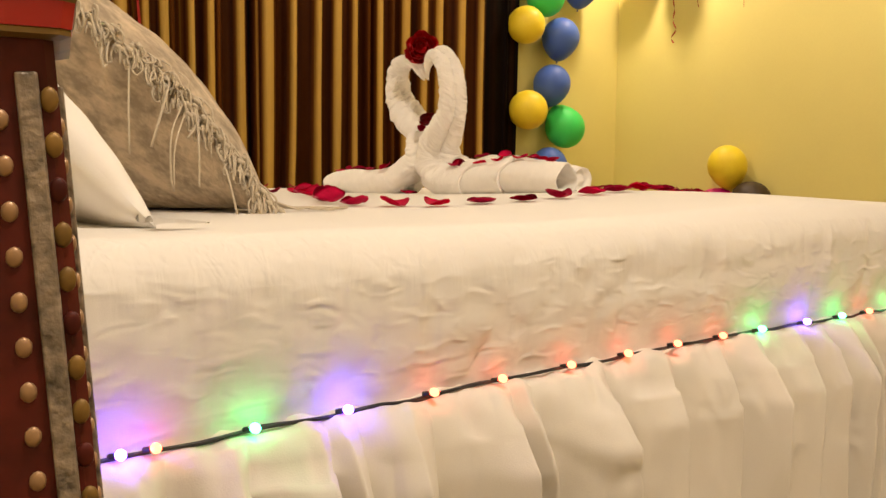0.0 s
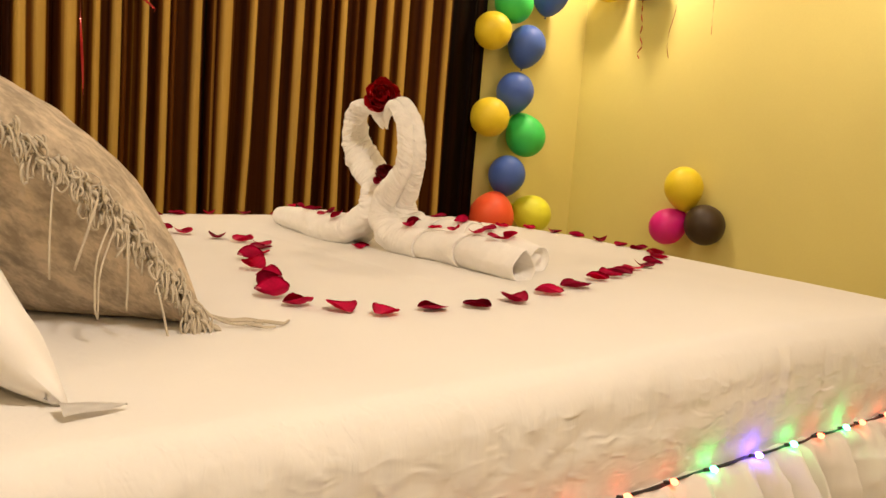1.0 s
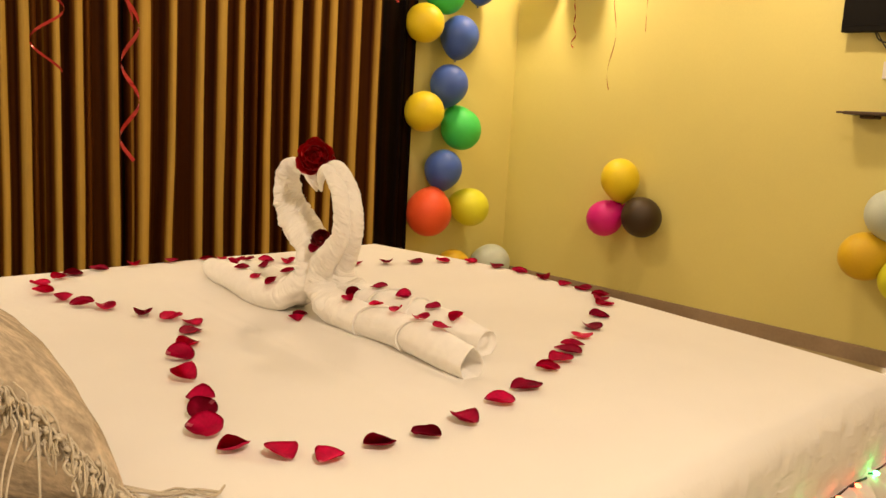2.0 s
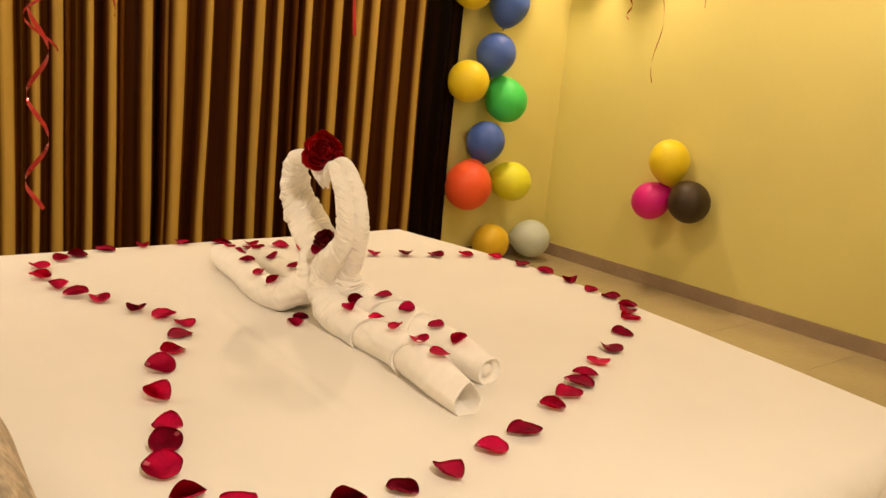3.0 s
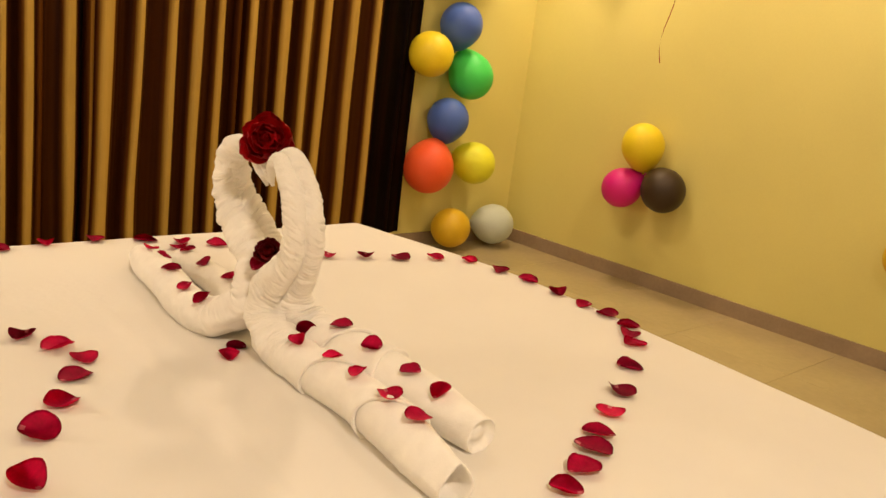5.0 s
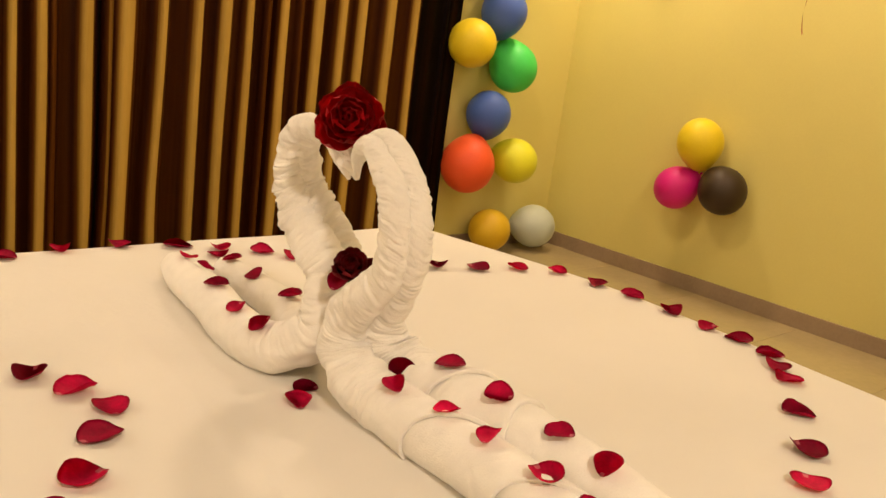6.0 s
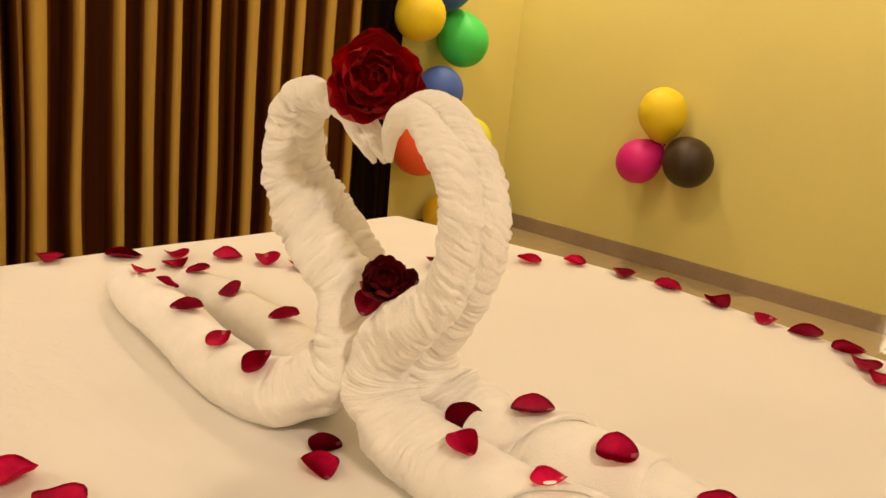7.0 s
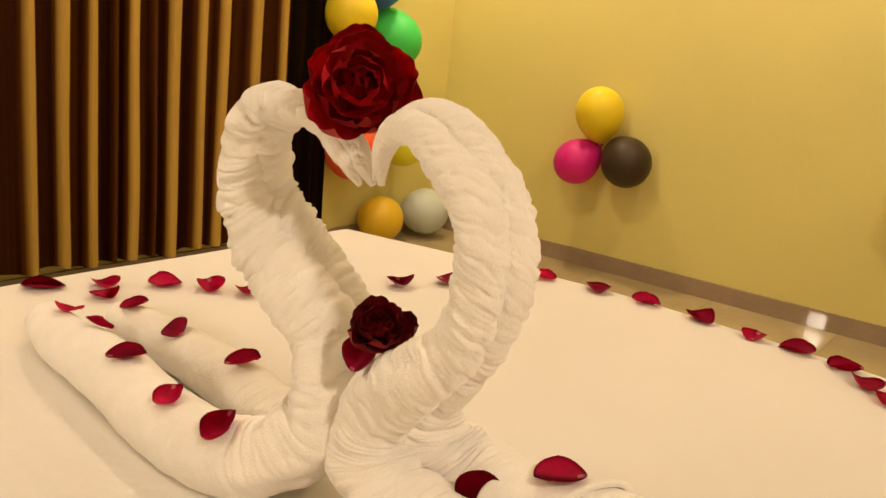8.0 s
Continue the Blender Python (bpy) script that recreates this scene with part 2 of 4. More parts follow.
# ---- the room's shell ----
floor = tagged(part("floor", boxed((HEAD_X - 0.2, BACK_Y - 0.2, -0.12), (WALL_X + 0.2, WALL_Y + 0.2, -0.002)), GROUT, smooth=False), "polished beige floor tiles with thin joints", "floor", kind="structure")
ceiling = tagged(part("ceiling", boxed((HEAD_X - 0.2, BACK_Y - 0.2, ROOF), (WALL_X + 0.2, WALL_Y + 0.2, ROOF + 0.12)), CEILING, smooth=False), "plain white painted ceiling", "ceiling", kind="structure")
tagged(part("wall_east", boxed((WALL_X, BACK_Y - 0.2, 0), (WALL_X + 0.2, WALL_Y + 0.2, ROOF)), WALL, smooth=False), "plain yellow painted wall", "wall", kind="structure")
tagged(part("wall_north", boxed((HEAD_X - 0.2, WALL_Y, 0), (WALL_X, WALL_Y + 0.2, ROOF)), WALL, smooth=False), "yellow painted wall behind the curtain", "wall", kind="structure")
tagged(part("wall_west", boxed((HEAD_X - 0.2, BACK_Y - 0.2, 0), (HEAD_X, WALL_Y, ROOF)), SIDE_WALL, smooth=False), "plain cream wall at the head of the bed", "wall", kind="structure")
tagged(part("wall_south", boxed((HEAD_X, BACK_Y - 0.2, 0), (WALL_X, BACK_Y, ROOF)), SIDE_WALL, smooth=False), "plain cream wall", "wall", kind="structure")
tagged(part("baseboard_east", boxed((WALL_X - 0.014, BACK_Y, 0), (WALL_X, WALL_Y - 0.014, 0.088), 0.0008), SKIRTING, smooth=False), "glossy brown tile skirting along the yellow wall", "skirting", kind="structure")
tagged(part("baseboard_north", boxed((HEAD_X, WALL_Y - 0.014, 0), (WALL_X, WALL_Y, 0.088), 0.0008), SKIRTING, smooth=False), "glossy brown tile skirting below the curtain", "skirting", kind="structure")


def ceiling_light():
    ob = holder("ceiling_light")
    bm = boxed((-0.10, -0.10, 0), (0.10, 0.10, 0.010), 0.002)
    part("frame", bm, WHITE_PLASTIC, ob, smooth=False)
    part("diffuser", boxed((-0.085, -0.085, -0.003), (0.085, 0.085, 0.002)), DIFFUSER, ob, smooth=False)
    return tagged(ob, "square recessed warm white ceiling lamp, assumed and out of view, lit", "ceiling light", "ceiling lights")


first_light = ceiling_light()
first_light.matrix_basis = pose(LAMPS[0][0], LAMPS[0][1], ROOF - 0.010)
# every lamp gets a fitting, the two added for the bed's side too
for lx, ly, watts, tone in LAMPS[1:]:
    copy_thing(first_light, pose(lx, ly, ROOF - 0.010))


# ---- curtain ----
# folds: place along the wall, half width of the gold ridge, kind (0 gold, 1 bronze)
FOLDS = [
    (1.372, 0.02, 0), (1.469, 0.026, 0), (1.509, 0.014, 1), (1.608, 0.018, 0), (1.713, 0.026, 0), (1.757, 0.014, 1), (1.878, 0.028, 0), (1.96, 0.016, 1), (2.029, 0.036, 0), (2.182, 0.022, 0), (2.342, 0.022, 0), (2.472, 0.028, 0), (2.573, 0.022, 0), (2.667, 0.016, 1), (2.739, 0.024, 0), (2.834, 0.016, 1), (2.935, 0.032, 0), (3.061, 0.024, 0), (3.181, 0.026, 0), (3.361, 0.034, 0), (3.52, 0.022, 0), (3.748, 0.018, 1)
]


def curtain():
    r = random.Random(5)
    x, left = FOLDS[0][0], []
    while x > HEAD_X + 0.12:
        x -= r.uniform(0.085, 0.13)
        left.append((x, r.uniform(0.024, 0.038), int(r.random() < 0.25)))
    folds = [(fx, half * 1.0, sort) for fx, half, sort in left[::-1] + FOLDS]
    # along the cloth: (x, depth, stripe tone with the fold's shade in it)
    keys = []
    for k, (fx, half, sort) in enumerate(folds):
        nx = folds[k + 1][0] if k + 1 < len(folds) else 3.86
        nh = folds[k + 1][1] if k + 1 < len(folds) else 0.01
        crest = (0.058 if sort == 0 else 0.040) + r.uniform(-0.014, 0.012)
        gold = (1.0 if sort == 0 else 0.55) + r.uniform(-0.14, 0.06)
        # gold on the crest, darker flanks and gaps: fold shade goes into the colour
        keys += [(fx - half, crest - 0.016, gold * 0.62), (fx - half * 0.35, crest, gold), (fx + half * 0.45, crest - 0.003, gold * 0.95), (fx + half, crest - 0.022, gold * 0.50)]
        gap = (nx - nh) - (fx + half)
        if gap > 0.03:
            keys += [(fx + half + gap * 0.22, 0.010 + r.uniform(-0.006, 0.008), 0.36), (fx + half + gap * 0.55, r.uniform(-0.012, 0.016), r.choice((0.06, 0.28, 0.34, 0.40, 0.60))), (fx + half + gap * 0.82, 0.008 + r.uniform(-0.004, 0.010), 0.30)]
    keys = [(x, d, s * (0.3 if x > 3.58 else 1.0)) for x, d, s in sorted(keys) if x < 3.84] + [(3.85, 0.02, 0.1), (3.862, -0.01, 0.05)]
    samples = []
    for k in range(len(keys) - 1):
        for u in (0, 0.25, 0.5, 0.75):
            e = u * u * (3 - 2 * u)
            samples.append(tuple(keys[k][q] + (keys[k + 1][q] - keys[k][q]) * (u if q == 0 else e) for q in range(3)))
    samples.append(keys[-1])
    levels = [0.13 + 2.55 * (i / 44) for i in range(45)]
    bm = bmesh.new()
    layer = bm.verts.layers.float.new("stripe_shade")
    for back in (0.0, 0.004):
        rows = []
        for i, z in enumerate(levels):
            row = []
            low = max(0.0, 1 - i / 18)
            for k, (sx, d, _) in enumerate(samples):
                n1 = noise.noise((sx * 3.1, z * 0.6, 2.0))
                n2 = noise.noise((sx * 9.0, z * 1.1, 7.0))
                n3 = noise.noise((sx * 26.0, z * 1.6, 4.0))
                flare = 1 + 0.30 * low * n2
                hem = 0.030 * noise.noise((sx * 6.0, 3.0, 1.0)) * max(0.0, 1 - i / 2)
                row.append(Vector((sx + 0.022 * n1 * (1 - z / 2.8) + 0.012 * n2 * low + 0.003 * n3, WALL_Y - 0.075 - d * flare + 0.004 * n3 + back, z + hem)))
            rows.append(row)
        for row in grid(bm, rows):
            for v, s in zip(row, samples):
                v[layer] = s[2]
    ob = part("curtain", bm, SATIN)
    rail = part("curtain_rail", strand(bmesh.new(), [(HEAD_X + 0.02, WALL_Y - 0.09, 2.70), (1.8, WALL_Y - 0.09, 2.70), (3.95, WALL_Y - 0.09, 2.70)], 0.012, 10, 6), WOOD, ob)
    return tagged(ob, "floor-length pleated curtain in gold and dark brown satin stripes", "curtain")


curtain()


# ---- bed ----
BED_X0, BED_X1, BED_Y0, BED_Y1 = -0.02, 2.165, 0.0, 1.86


def rounded_slab(lo, hi, radius, step, shape):
    """A rounded block of small faces, its points moved by shape(p, normal)."""
    lo, hi = Vector(lo), Vector(hi)
    bm = bmesh.new()
    size = hi - lo
    counts = [max(2, int(round(size[k] / step))) for k in range(3)]
    seen = {}

    def at(p):
        key = (round(p[0], 5), round(p[1], 5), round(p[2], 5))
        if key not in seen:
            q = Vector([min(max(p[k], lo[k] + radius), hi[k] - radius) for k in range(3)])
            n = Vector(p) - q
            if n.length > 1e-9:
                n.normalize()
                p = q + n * radius
            seen[key] = bm.verts.new(shape(Vector(p), n))
        return seen[key]

    for axis in range(3):
        a, b = [k for k in range(3) if k != axis]
        for end in (0, 1):
            for i in range(counts[a]):
                for j in range(counts[b]):
                    quad = []
                    for di, dj in ((0, 0), (1, 0), (1, 1), (0, 1)):
                        p = [0, 0, 0]
                        p[axis] = (lo, hi)[end][axis]
                        p[a] = lo[a] + size[a] * (i + di) / counts[a]
                        p[b] = lo[b] + size[b] * (j + dj) / counts[b]
                        quad.append(at(p))
                    if len(set(quad)) == 4:
                        bm.faces.new(quad)
    bmesh.ops.recalc_face_normals(bm, faces=bm.faces[:])
    return bm


def sheet_shape(p, n):
    x, y, z = p
    flat = max(0.0, n.z)
    lift = top(x, y) - 0.7205
    side = 1 - flat
    q = Vector(p)
    q.z += lift * max(0.0, (z - 0.55) / 0.17)
    # gathers below the top edge and slack creases lower down
    along = x if abs(n.y) > abs(n.x) else y
    down = 0.7205 - z
    gather = (0.7 * noise.noise((along * 38, down * 4, 3.0)) + 0.5 * noise.noise((along * 85, down * 6, 5.0))) * math.exp(-((down - 0.055) / 0.032) ** 2) * 0.0075
    slack = noise.noise((along * 3, down * 9, 9.0)) * 0.003 + noise.noise((along * 22 + down * 12, down * 40, 4.0)) * 0.0022 + noise.noise((along * 60, down * 70, 2.0)) * 0.0012
    crease = -0.004 * max(0.0, 1 - abs(noise.noise((along * 5 + down * 6, down * 10 - along * 2, 6.0))) * 14) - 0.004 * max(0.0, 1 - abs(noise.noise((along * 9, down * 3 + along, 12.0))) * 16)
    fall = min(1.0, down / 0.06) if down > 0 else 0
    q += Vector((n.x, n.y, 0)) * (gather + (slack + crease) * fall) * side
    # soft unevenness of the top
    q.z += flat * (0.004 * noise.noise((x * 1.7, y * 1.7, 1.0)) + 0.0012 * noise.noise((x * 7, y * 5, 8.0)))
    # one long pulled crease beside the towels
    near = abs((x - 1.10) - 0.10 * (y - 1.0))
    q.z += flat * 0.0035 * math.exp(-(near / 0.010) ** 2) * math.exp(-((y - 0.95) / 0.45) ** 4)
    # the foot bows out between its corners
    q.x += (0.025 - 0.12 * abs((y - 1.15) / 1.08) ** 1.5) * max(0.0, min(1.0, (x - 1.75) / 0.4)) ** 2
    # the side bulges a little between its seams
    q += Vector((n.x, n.y, 0)) * side * 0.010 * math.sin(max(0, min(1, (z - 0.54) / 0.18)) * math.pi)
    return q


def sag(x):
    """The base's upper edge sinks a little towards the head."""
    return -0.020 * min(0.85, max(0.0, 1 - max(0.0, x) / 0.95))


def valance():
    """Cloth tucked over the base's rim in flat knife pleats of uneven width that hang to the floor."""
    r = random.Random(11)
    x0, x1, y0, y1 = BED_X0, BED_X1 + 0.045, BED_Y0 - 0.032, BED_Y1 + 0.03
    n_side, n_foot = 1300, 420
    line = [(x0 + (x1 - 0.03 - x0) * k / n_side, y0, 0, -1) for k in range(n_side + 1)]
    line += [(x1 - 0.03 + 0.03 * math.sin(a), y0 + 0.03 - 0.03 * math.cos(a), math.sin(a), -math.cos(a)) for a in [math.pi / 2 * k / 16 for k in range(1, 17)]]
    line += [(x1, y0 + 0.03 + (y1 - y0 - 0.03) * k / n_foot, 1, 0) for k in range(1, n_foot + 1)]
    run = [0.0]
    for p, q in zip(line, line[1:]):
        run.append(run[-1] + math.hypot(q[0] - p[0], q[1] - p[1]))
    # pleats: where each begins, its height, how sharply it folds back, how its edge leans on the way down
    pleats, at = [], -0.3
    while at < run[-1] + 0.3:
        pleats.append((at, r.uniform(0.034, 0.070), r.uniform(0.012, 0.028), r.uniform(-0.02, 0.03), r.uniform(0.2, 1.2)))
        at += r.choice((r.uniform(0.030, 0.055), r.uniform(0.07, 0.13), r.uniform(0.07, 0.13)))
    profile = [(-0.16, 0.546), (-0.035, 0.549), (-0.012, 0.546), (-0.003, 0.538), (0.002, 0.524), (0.004, 0.508)] + [(0.005, 0.508 - 0.504 * (k / 52) ** 1.15) for k in range(1, 53)]
    rows = []
    for level, (out, z) in enumerate(profile):
        row = []
        drop = max(0.0, (0.54 - z) / 0.54)
        amount = min(1.0, 0.16 + 6.0 * drop) if level > 1 else 0.04
        starts = [p[0] + p[3] * drop + 0.007 * noise.noise((p[0] * 9, z * 5, 1.0)) for p in pleats]
        k = 0
        for (px, py, nx, ny), sv in zip(line, run):
            while k + 2 < len(pleats) and sv >= starts[k + 1]:
                k += 1
            begin, end, (_, height, back, _, bow) = starts[k], starts[k + 1], pleats[k]
            f = (sv - begin) / max(0.012, end - begin)
            turn = back / max(0.012, end - begin)
            rise = min(1.0, f / (1 - turn)) if f < 1 - turn else max(0.0, (1 - f) / turn)
            fold = height * (rise ** 1.5 if f < 1 - turn else rise ** 0.6) + 0.010 * bow * math.sin(math.pi * min(1.0, max(0.0, f)))
            fold += 0.020 * noise.noise((sv * 4.0, z * 1.0, 4.0)) + 0.012 * noise.noise((sv * 15.0, z * 2.0, 9.0)) + 0.004 * noise.noise((sv * 34.0, z * 9.0, 5.0))
            pucker = 0.013 * noise.noise((sv * 17.0, level * 0.5, 8.0)) + 0.007 * noise.noise((sv * 44.0, level * 0.7, 3.0)) if 0 < level < 6 else 0.0
            crease = -0.005 * max(0.0, 1 - 14 * abs(noise.noise((sv * 5 - z * 7, z * 6 + sv * 2, 6.0)))) * max(0.0, min(1.0, 4 * noise.noise((sv * 7, z * 7, 2.0))))
            d = out + fold * amount + crease * min(1, drop * 6) - 0.006 + 0.3 * pucker
            row.append(Vector((px + nx * d, py + ny * d, z + sag(px) * min(1.0, z / 0.4) + pucker * 0.8)))
        rows.append(row)
    bm = bmesh.new()
    grid(bm, rows)
    return bm


def bed():
    ob = holder("bed")
    base = box(bmesh.new(), (BED_X0, BED_Y0 - 0.004, 0.0), (BED_X1 + 0.025, BED_Y1 + 0.012, 0.505), 0.01)
    part("base", base, WOOD, ob, "hidden box base", smooth=False)
    part("valance", valance(), SKIRT, ob, "white gathered cloth valance hanging to the floor")
    part("mattress", rounded_slab((BED_X0, BED_Y0, 0.495), (BED_X1, BED_Y1, 0.7205), 0.045, 0.010, sheet_shape), SHEET, ob, "mattress under a smooth white cotton sheet")
    return tagged(ob, "double bed made with a white sheet and gathered valance", "bed")


bed()


# ---- string lights along the bed ----
BULBS = [(0.14, "pink"), (0.225, "blue"), (0.254, "red"), (0.344, "green"), (0.441, "blue"), (0.545, "red"), (0.639, "red"), (0.746, "red"), (0.846, "red"), (0.943, "red"), (1.042, "red"),
         (1.137, "green"), (1.257, "blue"), (1.361, "green"), (1.449, "red"), (1.54, "green"), (1.60, "red"), (1.70, "red"), (1.79, "red"), (1.885, "green"), (1.99, "red"), (2.07, "blue")]


def string_lights():
    ob = holder("string_lights", pose(0, 0, 0.552))
    pts = []
    r = random.Random(3)
    x = -0.02
    while x < 2.17:
        pts.append((x, -0.010 + r.uniform(-0.002, 0.002), sag(x) + r.uniform(-0.004, -0.001)))
        x += 0.045
    bm = strand(bmesh.new(), pts, 0.0020, 6, 240)
    strand(bm, [(p[0] + 0.01, p[1] + 0.002 * math.sin(k), p[2] + 0.0015 * math.cos(2.3 * k)) for k, p in enumerate(pts)], 0.0017, 6, 240)
    part("wire", bm, WIRE, ob)
    for bx, tone in BULBS:
        bx -= 0.014 * max(0.0, 1 - bx)
        bz = sag(bx)
        bm = bmesh.new()
        strand(bm, [(bx + 0.003, -0.009, bz), (bx + 0.005, -0.013, bz + 0.001), (bx + 0.0075, -0.017, bz + 0.002)], 0.0028, 8, 4)
        socket = part("socket", bm, WIRE, ob)
        bm = bmesh.new()
        bmesh.ops.create_uvsphere(bm, u_segments=12, v_segments=8, radius=0.0048)
        bmesh.ops.transform(bm, matrix=pose(bx + 0.009, -0.0215, bz + 0.004) @ Matrix.Diagonal((1, 1.35, 1, 1)), verts=bm.verts[:])
        part("bulb", bm, BULB[tone], socket, "lit " + tone + " bulb")
    return tagged(ob, "string of small coloured lights on black wire, lit", "string lights")


string_lights()


# ---- towel swans ----
# layers of cloth that end along a roll: length from its open end, slant of the edge round the roll, turn of the slant
A_LEFT_STEPS = [(0.350, -0.040, 0.35), (0.175, -0.040, 0.35)]
A_RIGHT_STEPS = [(0.305, -0.022, 0.2), (0.207, 0.010, 0.2)]


def roll(bm, points, count, around, wrinkle, pitch, seed, tip=0.0):
    """A rolled towel along (x, y, z, radius, wrinkle) rows, gathered into pleats across its length."""
    rows, at = spline(points, count)
    path, fr = rows[:, :3], frames(rows[:, :3])
    out = []
    for i in range(count):
        p, (t, a, b) = path[i], fr[i]
        ring = []
        high = max(0.0, min(1.0, (p[2] - 0.86) / 0.08))
        for k in range(around):
            th = 2 * math.pi * k / around
            ca, sa = math.cos(th), math.sin(th)
            rad = rows[i, 3]
            # pleats: round swells between sharp, broken furrows
            w = rows[i, 4] * wrinkle
            skew = at[i] + 0.010 * ca + 0.007 * sa + 0.004 * noise.noise((at[i] * 14, ca * 1.5, sa * 1.5 + seed))
            n1 = noise.noise((skew * pitch, ca * 0.38, sa * 0.38 + seed))
            n2 = noise.noise((skew * pitch * 2.1, ca * 0.6 + 3, sa * 0.6 + seed))
            n3 = noise.noise((skew * pitch * 0.42, ca * 1.3, sa * 1.3 + seed * 2))
            here = 0.35 + 0.65 * max(0.0, min(1.0, 0.5 + 1.6 * noise.noise((at[i] * 11, ca * 1.2 + 9, sa * 1.2 + seed))))
            swell = min(1.0, abs(n1) * 2.2) ** 0.7 - 0.7
            small = min(1.0, abs(n2) * 2.2) ** 0.7 - 0.7
            rad += w * (swell * here * (0.55 + 0.45 * high) + small * (0.16 + 0.30 * here * high) + 0.75 * n3 * (1.25 - high))
            rad += 0.0007 * noise.noise((at[i] * 60, ca * 3, sa * 3 + seed)) + 0.00035 * noise.noise((at[i] * 420, ca * 14, sa * 14 + seed))
            off = rad * (ca * a + sa * b)
            if tip:
                # the open end stands up as a flattened, pointed loop
                e = math.exp(-(at[i] / 0.06) ** 2)
                squeeze = 1 - e * tip * (0.10 + 0.45 * max(0.0, off[2] / rad))
                off = np.array((off[0] * squeeze, off[1] * squeeze, off[2] * (1 + 0.10 * e * tip)))
            q = p + off
            ring.append(Vector((q[0], q[1], max(q[2], top(q[0], q[1]) - 0.002))))
        out.append(ring)
    vs = grid(bm, out, True)
    return vs, path, fr


def sleeve(bm, points, where, slant, turn, seed, length=0.085, around=96):
    """An outer layer of cloth wound round a roll, its free edge cut aslant and lifted."""
    rows, at = spline(points, 500)
    fr = np.array([np.concatenate(f) for f in frames(rows[:, :3])])
    data = np.hstack([rows[:, :4], fr])
    out = []
    for f, lift in ((0.010, 0.0005), (0.0, 0.0030), (-0.006, 0.0052), (0.0, 0.0062)) + tuple((k / 14, 0.0062 - 0.0090 * (k / 14) ** 0.8) for k in range(1, 15)):
        ring = []
        for k in range(around):
            th = 2 * math.pi * k / around
            s = where + slant * math.cos(th - turn) + 0.003 * math.sin(3 * th + seed) + length * f
            d = [np.interp(s, at, data[:, c]) for c in range(data.shape[1])]
            p, side, up = np.array(d[:3]), np.array(d[7:10]), np.array(d[10:13])
            rad = d[3] + lift + 0.0016 * noise.noise((math.cos(th) * 2, math.sin(th) * 2 + seed, s * 25))
            q = p + rad * (math.cos(th) * side + math.sin(th) * up)
            ring.append(Vector((q[0], q[1], max(q[2], top(q[0], q[1]) - 0.002))))
        out.append(ring)
    grid(bm, out, True)


def close_end(bm, ring, centre, into, depth, hole):
    """The open end of a roll: a rim, a hollow with one inner turn of cloth, and its back."""
    n = len(ring)
    cen = Vector(centre)
    last = ring
    for scale_, deep in ((0.95, -0.002), (0.88, 0.002), (hole, 0.012), (hole * 0.8, depth)):
        nxt = [bm.verts.new(cen + (v.co - cen) * scale_ + Vector(into) * deep) for v in ring]
        for k in range(n):
            bm.faces.new((last[k], nxt[k], nxt[(k + 1) % n], last[(k + 1) % n]))
        last = nxt
    bm.faces.new(last)


def swan(name, rolls, label, wrinkle, pitch, seed):
    first = rolls[0][0][0]
    ob = holder(name, pose(first[0], first[1], 0.73))
    inv = ob.matrix_basis.inverted()
    for k, (rows, steps, is_open) in enumerate(rolls):
        bm = bmesh.new()
        vs, path, fr = roll(bm, rows, 1100, 72, wrinkle, pitch, seed + 5.0 * k, 1.0 if is_open else 0.0)
        if is_open:
            close_end(bm, vs[0], path[0], fr[0][0], 0.07, 0.86)
        else:
            close_end(bm, vs[0], path[0], fr[0][0], 0.006, 0.5)
        bm.faces.new(vs[-1])
        for where, slant, turn in steps:
            sleeve(bm, rows, where, slant, turn, where * 40)
        bmesh.ops.recalc_face_normals(bm, faces=bm.faces[:])
        bmesh.ops.transform(bm, matrix=inv, verts=bm.verts[:])
        part("towel_roll", bm, TERRY, ob)
    return tagged(ob, label, "towel swan", "towel swans on the bed")


# rows of x, y, z, radius, wrinkling
A_LEFT = [(1.2142, 0.4636, 0.7699, 0.0303, 0.1), (1.23, 0.5488, 0.7707, 0.0349, 0.1), (1.2489, 0.6291, 0.771, 0.0374, 0.1), (1.2636, 0.7015, 0.7675, 0.0374, 0.1), (1.2721, 0.765, 0.7638, 0.0369, 0.1),
          (1.2781, 0.8294, 0.7587, 0.037, 0.2), (1.2831, 0.9257, 0.757, 0.0388, 1.3), (1.2847, 0.9987, 0.7689, 0.0389, 2), (1.2854, 1.0326, 0.8016, 0.0341, 2), (1.2827, 1.0259, 0.843, 0.0309, 1.7),
          (1.275, 0.9861, 0.8823, 0.0277, 1.4), (1.2692, 0.9437, 0.9253, 0.021, 1.1), (1.2597, 0.9266, 0.9703, 0.019, 1), (1.2537, 0.9225, 1.0097, 0.019, 1), (1.2546, 0.9376, 1.0391, 0.0187, 1),
          (1.2628, 0.9674, 1.0566, 0.0161, 0.9), (1.2733, 0.9996, 1.0718, 0.0144, 0.8), (1.2784, 1.0271, 1.0683, 0.0113, 0.5), (1.2827, 1.0417, 1.0473, 0.0081, 0.3), (1.2883, 1.0451, 1.0231, 0.0025, 0.1)]
